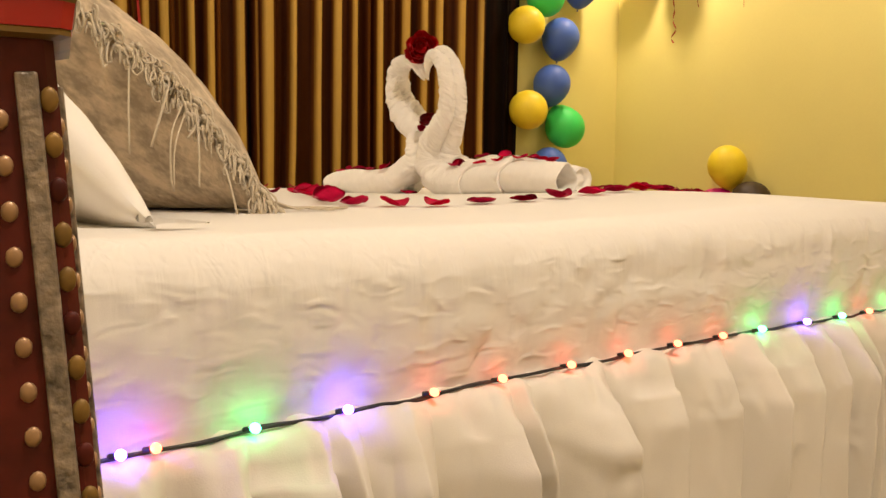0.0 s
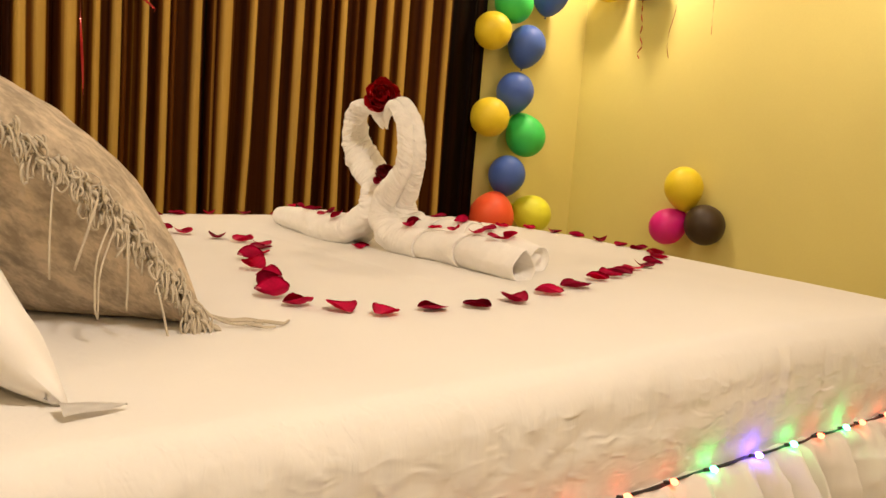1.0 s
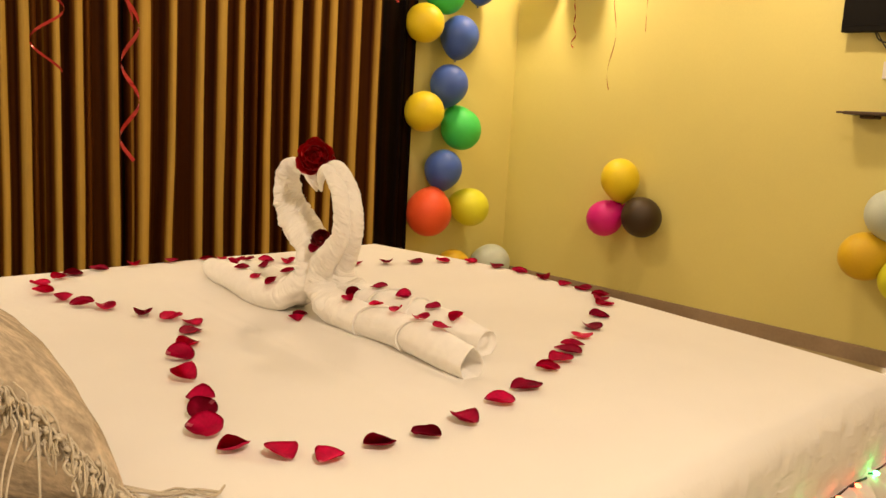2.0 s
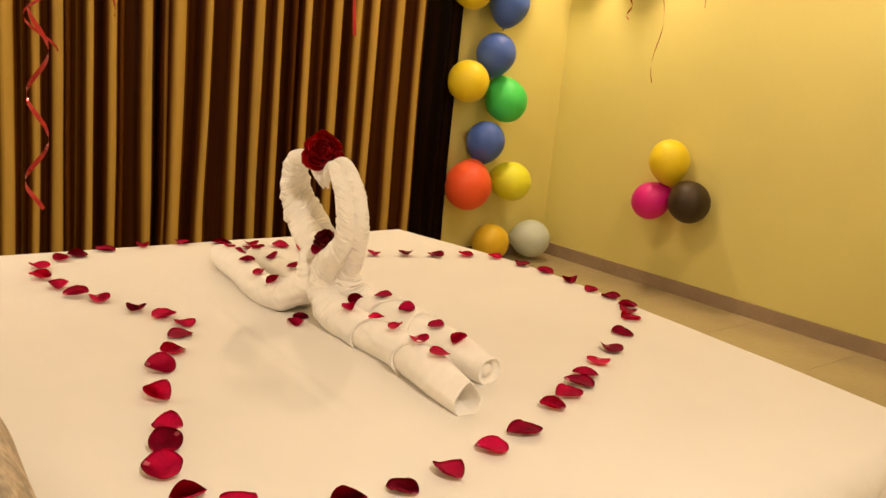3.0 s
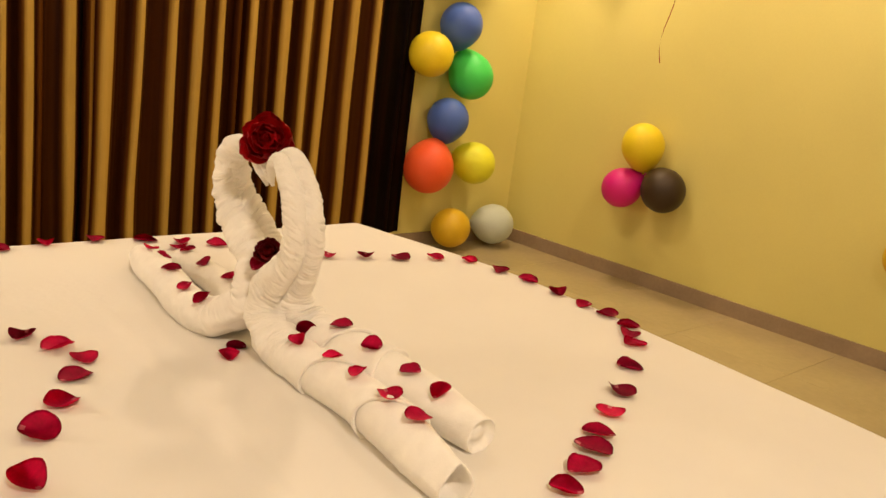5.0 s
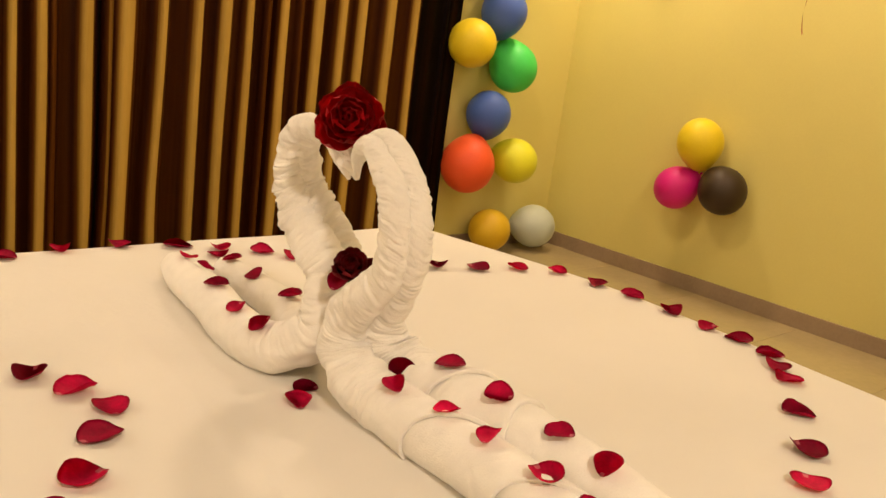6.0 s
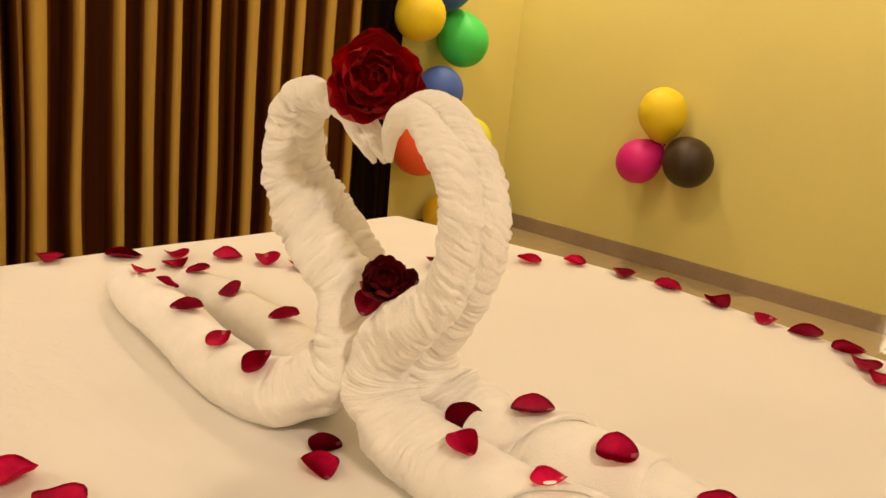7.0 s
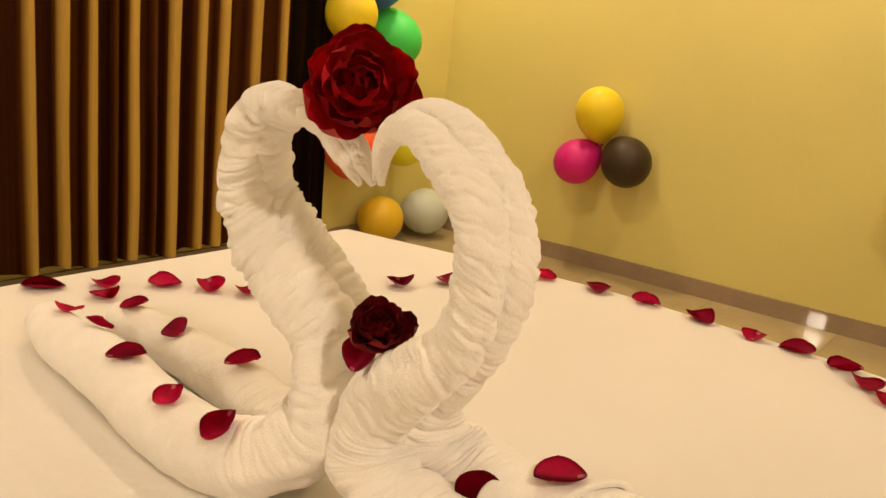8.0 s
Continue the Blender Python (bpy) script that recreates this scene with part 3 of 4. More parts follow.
A_RIGHT = [(1.344, 0.549, 0.7677, 0.0274, 0.1), (1.3461, 0.6475, 0.7723, 0.0368, 0.1), (1.345, 0.7325, 0.7715, 0.0432, 0.1), (1.346, 0.8173, 0.7724, 0.048, 0.1), (1.3469, 0.8899, 0.7682, 0.0471, 1.2),
           (1.344, 0.9682, 0.7727, 0.0425, 3.6), (1.3361, 1.0077, 0.8012, 0.0371, 3.6), (1.3283, 1.0104, 0.8436, 0.0315, 1.8), (1.3202, 0.9802, 0.8842, 0.0285, 1.2), (1.3059, 0.9472, 0.9262, 0.0249, 1.1),
           (1.2924, 0.9246, 0.9669, 0.0215, 1), (1.2849, 0.918, 1.0037, 0.0198, 1), (1.2831, 0.9322, 1.0396, 0.0179, 1), (1.2867, 0.9618, 1.0663, 0.0161, 0.9), (1.2941, 0.9981, 1.0819, 0.0144, 0.8),
           (1.2941, 1.0294, 1.074, 0.0109, 0.5), (1.2924, 1.049, 1.0499, 0.0077, 0.3), (1.2917, 1.0542, 1.0245, 0.0025, 0.1)]
B_LEFT = [(1.3178, 1.6024, 0.7425, 0.0261, 0.1), (1.296, 1.5183, 0.7459, 0.0318, 0.1), (1.2808, 1.397, 0.7499, 0.0359, 0.1), (1.2601, 1.2887, 0.7467, 0.0366, 0.2), (1.2502, 1.1914, 0.7508, 0.0368, 0.4),
          (1.2607, 1.123, 0.7689, 0.0359, 0.8), (1.2788, 1.0837, 0.8029, 0.0349, 1), (1.291, 1.0849, 0.8416, 0.034, 1.1), (1.3039, 1.1108, 0.8792, 0.0337, 1.1), (1.305, 1.1535, 0.9071, 0.0336, 1.1),
          (1.3054, 1.1975, 0.9404, 0.0302, 1.1), (1.3003, 1.2197, 0.9836, 0.025, 1.1), (1.298, 1.2176, 1.0304, 0.0208, 1), (1.2942, 1.1943, 1.0634, 0.0191, 0.9), (1.295, 1.1558, 1.0717, 0.0158, 0.7),
          (1.2966, 1.1207, 1.0609, 0.013, 0.5), (1.2969, 1.0946, 1.0396, 0.0113, 0.3), (1.2974, 1.0756, 1.0163, 0.0025, 0.1)]
B_RIGHT = [(1.398, 1.565, 0.7403, 0.024, 0.1), (1.392, 1.48, 0.7444, 0.029, 0.1), (1.38, 1.38, 0.7462, 0.031, 0.1), (1.362, 1.28, 0.7479, 0.033, 0.2), (1.335, 1.195, 0.7498, 0.035, 0.5),
           (1.311, 1.137, 0.769, 0.036, 0.8), (1.3086, 1.1087, 0.8036, 0.036, 1), (1.3238, 1.1037, 0.8426, 0.0352, 1), (1.3368, 1.1238, 0.8812, 0.034, 1), (1.3419, 1.1557, 0.9131, 0.0327, 1.1),
           (1.3355, 1.1854, 0.9439, 0.0288, 1.1), (1.3253, 1.2112, 0.9835, 0.0238, 1.1), (1.314, 1.2032, 1.0275, 0.0206, 1), (1.3035, 1.1769, 1.06, 0.0172, 0.9), (1.3003, 1.1397, 1.07, 0.0151, 0.7),
           (1.2995, 1.1067, 1.0595, 0.0132, 0.5), (1.3018, 1.0832, 1.0391, 0.0112, 0.3), (1.3048, 1.0674, 1.0171, 0.0025, 0.1)]
swan("towel_swan", [(A_LEFT, A_LEFT_STEPS, True), (A_RIGHT, A_RIGHT_STEPS, False)], "white terry towel swan, open rolls towards the bed's edge", 0.0036, 84.0, 1.0)
swan("towel_swan", [(B_LEFT, [], False), (B_RIGHT, [], False)], "white terry towel folded into a swan, tail towards the curtain", 0.0078, 58.0, 2.0)


# ---- roses ----
def petal_mesh(name, length, width, cup, curl, seed, mats, foot=True):
    r = random.Random(seed)
    bm = bmesh.new()
    rows = []
    nu, nv = 13, 15
    lean = r.uniform(-0.12, 0.12)
    for i in range(nu):
        u = i / (nu - 1)
        w = width * (max(0.0, 1 - abs(2 * (0.05 + 0.90 * u ** 0.75) - 1) ** 2.4)) ** 0.5
        row = []
        for j in range(nv):
            v = 2 * j / (nv - 1) - 1
            notch = 0.05 * length * math.exp(-((v - lean) / 0.30) ** 2) * max(0.0, (u - 0.6) / 0.4) ** 2
            tip = 0.14 * length * (1 - v * v) * max(0.0, (u - 0.5) / 0.5)
            x = length * (0.92 * u - 0.45) - notch + tip
            y = 0.5 * w * v + lean * 0.2 * width * u
            z = cup * (v * v * (0.45 + 0.35 * u) + (2 * u - 0.9) ** 2 * 0.40) - curl * max(0, u - 0.75) ** 2 * 12
            z += 0.10 * cup * noise.noise((u * 4 + seed, v * 3, seed)) + 0.30 * cup * max(0, u - 0.5) * math.sin(v * 5.5 + seed * 1.7)
            row.append(Vector((x, y, z)))
        rows.append(row)
    grid(bm, rows, mats=lambda i, j: 1 if foot and i == 0 and 6 <= j < 9 else 0)
    low = min(v.co.z for v in bm.verts)
    for v in bm.verts:
        v.co.z -= low
    bmesh.ops.solidify(bm, geom=bm.faces[:], thickness=0.0005)
    return mesh_of(bm, name, mats)


def loose_petal_mesh(length, width, cup, seed):
    """A fallen petal: a shallow spoon, pointed at its pale foot, with a soft dent at the far rim."""
    r = random.Random(seed)
    bm = bmesh.new()
    rings, around = 6, 26
    dent, lean, roll_ = r.uniform(0.0, 0.10), r.uniform(-0.25, 0.25), r.uniform(0.6, 1.3)
    mid = bm.verts.new((0, 0, 0))
    last = None
    for i in range(1, rings + 1):
        f = i / rings
        ring = []
        for k in range(around):
            th = 2 * math.pi * k / around
            c, s = math.cos(th), math.sin(th)
            rim = 1 - dent * math.exp(-((th - lean if th < math.pi else th - lean - 2 * math.pi) / 0.35) ** 2) + 0.03 * noise.noise((c * 2 + seed, s * 2, 1.0))
            x = 0.5 * length * c * f * rim * (1.0 if c > 0 else 1.06)
            y = 0.5 * width * s * f * rim * (1 - 0.30 * max(0.0, -c) ** 2)
            z = cup * f * f * (0.35 + 0.75 * roll_ * s * s + 0.25 * max(0.0, c)) + 0.12 * cup * f * f * math.sin(3 * th + seed)
            if f > 0.8 and c > 0.3:
                z -= 0.18 * cup
            ring.append(bm.verts.new((x, y, z)))
        for k in range(around):
            n = (k + 1) % around
            if last is None:
                bm.faces.new((mid, ring[k], ring[n]))
            else:
                face = bm.faces.new((last[k], ring[k], ring[n], last[n]))
                face.material_index = 1 if i >= rings - 1 and abs(k + 0.5 - around / 2) < (1.2 if i == rings else 0.6) else 0
        last = ring
    bmesh.ops.solidify(bm, geom=bm.faces[:], thickness=0.0005)
    return mesh_of(bm, "rose_petal", [PETAL, PETAL_FOOT])


PETALS = [loose_petal_mesh(*shape, k + 1) for k, shape in enumerate((
    (0.046, 0.042, 0.010), (0.050, 0.038, 0.012), (0.045, 0.046, 0.009), (0.043, 0.040, 0.013), (0.052, 0.044, 0.008), (0.047, 0.037, 0.013)))]
petal_chance = random.Random(21)


def loose_petal(x, y, z, label, tilt=6.0, group="rose petals on the bed", normal=(0, 0, 1)):
    ob = new("rose_petal", petal_chance.choice(PETALS))
    t = petal_chance
    s = t.uniform(0.98, 1.24) * (0.70 if "towels" in group else 0.78 if "beside" in label else 1.0)
    lie = Matrix.Translation((x, y, z)) @ Vector(normal).to_track_quat("Z", "Y").to_matrix().to_4x4()
    ob.matrix_basis = lie @ pose(0, 0, 0, t.uniform(-tilt, tilt), t.uniform(-tilt, tilt), t.uniform(0, 360)) @ Matrix.Diagonal((s, s, s, 1))
    return tagged(ob, label, "rose petal", group)


NEAR = [(0.787, 0.664), (0.763, 0.615), (0.732, 0.544), (0.734, 0.465), (0.777, 0.413), (0.821, 0.357), (0.905, 0.347), (0.98, 0.329), (1.061, 0.328), (1.162, 0.344), (1.246, 0.358), (1.359, 0.405)]
RIGHT = [(1.43, 0.43), (1.497, 0.462), (1.55, 0.495), (1.644, 0.539), (1.747, 0.589), (1.884, 0.665), (2.018, 0.745), (2.056, 0.785), (2.106, 0.824), (2.126, 0.897), (2.124, 0.964), (2.136, 1.057), (2.137, 1.154), (2.128, 1.243), (2.109, 1.343), (2.034, 1.397), (1.941, 1.43), (1.862, 1.477), (1.769, 1.515)]
LEFT = [(0.873, 1.669), (0.851, 1.582), (0.868, 1.497), (0.885, 1.417), (0.915, 1.359), (0.961, 1.259), (0.995, 1.193), (1.014, 1.13), (0.977, 1.066), (0.928, 0.982), (0.872, 0.904), (0.821, 0.788)]
FAR = [(0.942, 1.731), (0.991, 1.76), (1.073, 1.796), (1.183, 1.813), (1.301, 1.819), (1.409, 1.787), (1.485, 1.743), (1.457, 1.7), (1.558, 1.7), (1.605, 1.646), (1.634, 1.593)]
PAIR = [(1.258, 1.072), (1.227, 1.042)]
for row_of_petals in (NEAR, RIGHT, LEFT, FAR):
    for px, py in row_of_petals:
        # those at the heart's notch are heaped and lean on one another
        heap = math.hypot(px - 0.83, py - 0.72) < 0.26
        side = (petal_chance.uniform(-0.40, -0.05), petal_chance.uniform(-0.55, -0.25), 1) if heap else (0, 0, 1)
        loose_petal(px, py, top(px, py) + (0.009 if heap else 0.002), "leaning red rose petal in the notch of a heart outline" if heap else "curled red rose petal in a heart outline on the sheet", 6.0, normal=side)
for px, py in PAIR:
    loose_petal(px, py, top(px, py) + 0.002, "red rose petal lying on the sheet beside the towel swans")
ON_A = [(1.268, 0.902), (1.339, 0.883), (1.273, 0.812), (1.262, 0.733), (1.328, 0.786), (1.246, 0.640), (1.330, 0.694), (1.331, 0.626), (1.238, 0.572)]
ON_B = [(1.309, 1.538), (1.303, 1.462), (1.270, 1.355), (1.245, 1.247), (1.235, 1.158), (1.372, 1.413), (1.357, 1.274), (1.391, 1.527)]


def on_roll(x, y, rolls):
    """Height of the top of the nearest lying roll at x, y."""
    best = top(x, y)
    for rows in rolls:
        pts, at = spline(rows, 160)
        for p in pts:
            d = math.hypot(p[0] - x, p[1] - y)
            if p[2] < 0.80 and d < p[3]:
                best = max(best, p[2] + math.sqrt(p[3] * p[3] - d * d))
    return best


for spots, rolls in ((ON_A, (A_LEFT, A_RIGHT)), (ON_B, (B_LEFT, B_RIGHT))):
    for px, py in spots:
        e = 0.010
        heights = [on_roll(px + e, py, rolls), on_roll(px - e, py, rolls), on_roll(px, py + e, rolls), on_roll(px, py - e, rolls)]
        slope = (max(-0.9, min(0.9, (heights[1] - heights[0]) / (2 * e))), max(-0.5, min(0.5, (heights[3] - heights[2]) / (2 * e))), 1)
        loose_petal(px, py, on_roll(px, py, rolls) + (0.004 if rolls[0] is A_LEFT else 0.002), "red rose petal resting on a rolled white towel", 5, "rose petals on the towels", slope)
# one stands on edge where the rolls part
loose_petal(1.309, 0.936, 0.797, "dark red rose petal standing between two towel rolls", 5, "rose petals on the towels", (-0.75, -0.55, 0.35))


def rose(place, facing, size, mat, label, seed):
    r = random.Random(seed)
    ob = holder("rose", look(place, Vector(place) - Vector(facing)))
    shapes = [petal_mesh("petal", 1.0, 1.15, 0.26, -0.22, seed * 10 + k, [mat], False) for k in range(4)]
    turn = 0.0
    total = 26
    for k in range(total):
        f = k / (total - 1)
        turn += 137.5 + r.uniform(-14, 14)
        lean = 86 - 66 * f ** 0.62 + r.uniform(-6, 6)
        scale_ = size * (0.20 + 0.33 * f ** 0.8) * r.uniform(0.92, 1.08)
        out = size * (0.015 + 0.20 * f)
        o = new("petal", shapes[k % 4])
        o.parent = ob
        o.matrix_basis = pose(0, 0, 0, 0, 0, turn) @ pose(out, 0, size * 0.22 * (1 - f) - size * 0.10, 0, -lean, 0) @ Matrix.Diagonal((scale_, scale_ * 1.1, scale_, 1)) @ pose(0.35, 0, 0)
    bm = bmesh.new()
    strand(bm, [(0, 0, -size * 0.2), (0, 0, -size * 0.32), (0, 0, -size * 0.42)], size * 0.12, 8, 4)
    part("calyx", bm, LEAF, ob, "green calyx")
    return tagged(ob, label, "rose")


LEAF = material("green calyx", (0.05, 0.11, 0.03), 0.6, vary=0.3)
rose((1.297, 1.085, 1.093), (-0.62, -0.72, 0.30), 0.084, ROSE, "large open dark red rose resting on the swans' heads", 3)
rose((1.283, 1.032, 0.906), (-0.30, -0.45, 0.84), 0.050, ROSE_DARK, "small dark red rose tucked between the towel swans", 4)
loose_petal(1.268, 1.038, 0.886, "dark red petal caught between the towel swans", 10, "rose petals on the towels", (-0.25, -0.4, 0.85))


# ---- pillows at the head ----
def cushion_mesh(w, h, thick, bend, seed, pinch=0.05, n=44, belly=1.0):
    """A stuffed square: u along its slope, v across; bend curves it about v; belly fills out its underside."""
    bm = bmesh.new()
    sides = []
    for sign in (1, -1):
        rows = []
        for i in range(n + 1):
            u = 2 * i / n - 1
            row = []
            for j in range(n + 1):
                v = 2 * j / n - 1
                full = max(0.0, (1 - abs(u) ** 2.6) * (1 - abs(v) ** 2.6)) ** 0.55
                x = w / 2 * u * (1 - pinch * (1 - v * v) * u * u)
                y = h / 2 * v * (1 - pinch * (1 - u * u) * v * v)
                if sign < 0 and belly > 1:
                    full = max(0.0, (1 - abs(u) ** 2.2) * (1 - abs(v) ** 1.7)) ** 0.9
                z = sign * thick / 2 * full * (1.0 if sign > 0 else belly)
                wr = full * (0.007 * noise.noise((x * 9, y * 9, seed + sign)) + 0.0035 * noise.noise((x * 26, y * 20, seed)))
                row.append(Vector((x, y, z + wr + bend * (u * u))))
            rows.append(row)
        sides.append(grid(bm, rows))
    bmesh.ops.remove_doubles(bm, verts=bm.verts[:], dist=0.0004)
    bmesh.ops.recalc_face_normals(bm, faces=bm.faces[:])
    return bm


def fringed_cushion():
    ob = holder("fringed_cushion", pose(0.388, 0.60, 0.902) @ pose(0, 0, 0, 0, 40, 0))
    bm = cushion_mesh(0.50, 0.45, 0.155, -0.045, 4.0, belly=2.3)
    back = ob.matrix_basis.inverted()
    for v in bm.verts:
        # its belly lies flat on the sheet
        w = ob.matrix_basis @ v.co
        if w.z < 0.7235:
            v.co = back @ Vector((w.x, w.y, 0.7235))
    part("cover", bm, LINEN, ob, "mottled grey-beige linen cover")
    r = random.Random(8)
    bm = bmesh.new()
    down = (ob.matrix_basis.to_3x3().inverted() @ Vector((0, 0, -1))).normalized()

    def tuft(u, v, outx, outy, longest):
        start = Vector((0.25 * u * (1 - 0.05 * (1 - v * v)), 0.225 * v * (1 - 0.05 * (1 - u * u)), -0.045 * u * u))
        length = r.uniform(0.008, 0.032) if r.random() > longest else r.uniform(0.09, 0.13)
        out = Vector((outx, outy, 0))
        along = Vector((outy, -outx, 0))
        side = along * r.uniform(-1.6, 1.6) + Vector((0, 0, r.uniform(-1.0, 1.0)))
        lift = out * r.uniform(0.004, 0.014) + Vector((0, 0, r.uniform(-0.008, 0.012))) + side * 0.005
        p1 = start + lift
        p2 = p1 + (down * 0.9 + out * 0.25 + side * 0.35).normalized() * length * 0.55
        p3 = p2 + (down + side * r.uniform(-0.5, 0.5)).normalized() * length * 0.45
        thick = r.uniform(0.0011, 0.0018)
        strand(bm, [start - out * 0.004, p1, p2, p3], thick, 5, 10)
        if r.random() < 0.75:
            strand(bm, [p3, p3 + side * 0.005 + down * 0.002, p2 + side * 0.009 + out * 0.003, p1 + side * 0.006 - out * 0.004], thick, 5, 10)
        if r.random() < 0.30:
            knot = p1 + down * 0.004
            strand(bm, [knot - along * 0.004, knot + out * 0.003, knot + along * 0.004], 0.0030, 6, 5)

    for k in range(260):
        tuft(2 * k / 259 - 1, -1, 0, -1, 0.014)
    for k in range(150):
        tuft(1, 2 * k / 149 - 1, 1, 0, 0.0)
    # long loose threads that lie out on the sheet from the corner
    for k in range(5):
        pts = [Vector((0.555, 0.385 + 0.01 * k, 0.735))]
        far = r.uniform(0.05, 0.13)
        for q in range(1, 5):
            pts.append(Vector((0.565 + far * q / 4, 0.385 - 0.02 * q * r.uniform(0.1, 0.9) + 0.008 * k, 0.7245 + r.uniform(0, 0.002))))
        strand(bm, [back @ p for p in pts], 0.0018, 5, 16)
    part("fringe", bm, FRINGE, ob, "knotted beige cotton fringe")["kind"] = "stuff"
    return tagged(ob, "grey-beige linen cushion with a knotted fringe, leaning at the bed's head", "cushion")


fringed_cushion()


def white_pillow():
    ob = holder("pillow", pose(0.188, 0.377, 0.848) @ pose(0, 0, 0, 0, 48, 0))
    part("pillow_body", cushion_mesh(0.36, 0.50, 0.11, 0.0, 9.0), PILLOW, ob)
    bm = bmesh.new()
    rows = []
    for i in range(9):
        a = i / 8
        row = []
        for j in range(31):
            v = j / 30
            row.append(Vector((0.150 + 0.042 * a * (1 - abs(2 * v - 1) ** 5), -0.25 + 0.50 * v, -0.004 + 0.010 * noise.noise((v * 5, a * 2, 3.0)) * a - 0.004 * a)))
        rows.append(row)
    grid(bm, rows)
    bmesh.ops.solidify(bm, geom=bm.faces[:], thickness=0.002)
    part("flange", bm, PILLOW, ob, "flat sewn pillowcase edge")
    # a loose corner of the case lies out on the sheet
    bm = bmesh.new()
    back = ob.matrix_basis.inverted()
    rows = []
    for i in range(9):
        a = i / 8
        wide = 0.034 * (1 - a) ** 0.8 + 0.002
        rows.append([back @ Vector((0.288 + 0.060 * a, 0.102 - 0.004 * a + wide * (j / 6 - 0.5), 0.7265 + 0.008 * (1 - a) * math.sin(math.pi * j / 6) + 0.001 * math.sin(7 * a + j))) for j in range(7)])
    grid(bm, rows)
    bmesh.ops.solidify(bm, geom=bm.faces[:], thickness=0.002)
    part("case_corner", bm, SHEET, ob, "loose sewn corner of the pillowcase")
    return tagged(ob, "white cotton pillow leaning at the head of the bed", "pillow")


white_pillow()


# ---- balloons ----
def balloon_mesh(bm, radius, long):
    rows = []
    n, m = 20, 28
    for i in range(n + 1):
        a = math.pi * i / n
        z = math.cos(a)
        rad = math.sin(a)
        if z < 0:
            rad *= 1 - 0.16 * z * z
            z *= 1.10 + 0.10 * (-z) ** 3
        rows.append([Vector((radius * max(rad, 0.012) * math.cos(2 * math.pi * k / m), radius * max(rad, 0.012) * math.sin(2 * math.pi * k / m), radius * long * z)) for k in range(m)])
    vs = grid(bm, rows, True)
    bm.faces.new(vs[0][::-1])
    bm.faces.new(vs[-1])
    bmesh.ops.recalc_face_normals(bm, faces=bm.faces[:])
    return bm


def balloon(place, radius, tone, towards, long=1.04, group="balloons on the walls", extra="taped to the wall"):
    """towards: where its knot points."""
    m = Matrix.Translation(place) @ Vector(towards).normalized().to_track_quat("-Z", "Y").to_matrix().to_4x4()
    ob = new("balloon", mesh_of(balloon_mesh(bmesh.new(), radius, long), "balloon", RUBBER[tone]))
    ob.matrix_basis = m
    bm = bmesh.new()
    low = -radius * long * 1.19
    strand(bm, [(0, 0, low + 0.006), (0.001, 0, low - 0.004), (0, 0.001, low - 0.010), (0, 0, low - 0.016)], radius * 0.045, 8, 6)
    part("knot", bm, RUBBER[tone], ob)
    return tagged(ob, "round " + tone + " rubber balloon " + extra, "balloon", group)


COLUMN = "balloons in a column by the curtain"
balloon((4.043, 3.58, 1.97), 0.13, 'green', (-0.3, 0.3, 0.8), group=COLUMN)
balloon((4.38, 3.58, 2.09), 0.13, 'blue', (0.1, 0.3, -1), group=COLUMN)
balloon((3.875, 3.58, 1.765), 0.125, 'yellow', (1, 0.3, 0.1), group=COLUMN)
balloon((4.193, 3.58, 1.713), 0.13, 'blue', (0.1, 0.3, -1), group=COLUMN)
balloon((4.122, 3.58, 1.393), 0.128, 'blue', (0.1, 0.3, -1), group=COLUMN)
balloon((3.909, 3.58, 1.206), 0.132, 'yellow', (1, 0.3, 0.1), group=COLUMN)
balloon((4.258, 3.58, 1.102), 0.138, 'green', (-0.3, 0.3, 0.8), group=COLUMN)
balloon((4.112, 3.58, 0.83), 0.128, 'blue', (0.1, 0.3, -1), group=COLUMN)
balloon((3.98, 3.56, 0.543), 0.155, 'red', (0.5, 0.3, 0.8), group=COLUMN)
balloon((4.39, 3.58, 0.562), 0.133, 'lemon', (-1, 0.3, 0.4), group=COLUMN)
balloon((4.248, 3.57, 0.146), 0.126, 'amber', (0.9, 0.3, 0.2), group=COLUMN)
balloon((4.639, 3.57, 0.15), 0.134, 'white', (-1, 0.3, 0.1), group=COLUMN)
# cluster of three on the yellow wall
balloon((4.788, 2.621, 0.846), 0.125, "yellow", (0.3, 0.0, -1), 1.08)
balloon((4.788, 2.715, 0.579), 0.118, "pink", (0.4, -0.6, 0.6))
balloon((4.788, 2.436, 0.621), 0.128, "brown", (0.4, 0.7, 0.5))
# high cluster, and the one beside the television
balloon((4.80, 3.42, 2.215), 0.125, "yellow", (0.3, -0.3, 1))
balloon((4.80, 3.13, 2.205), 0.125, "brown", (0.3, 0.4, 1))
balloon((4.79, 1.062, 0.594), 0.128, "amber", (0.3, -0.5, 0.2))
balloon((4.79, 0.965, 0.825), 0.125, "white", (0.3, -0.2, -1))
balloon((4.79, 0.860, 0.500), 0.122, "lemon", (0.3, 0.4, 0.5))


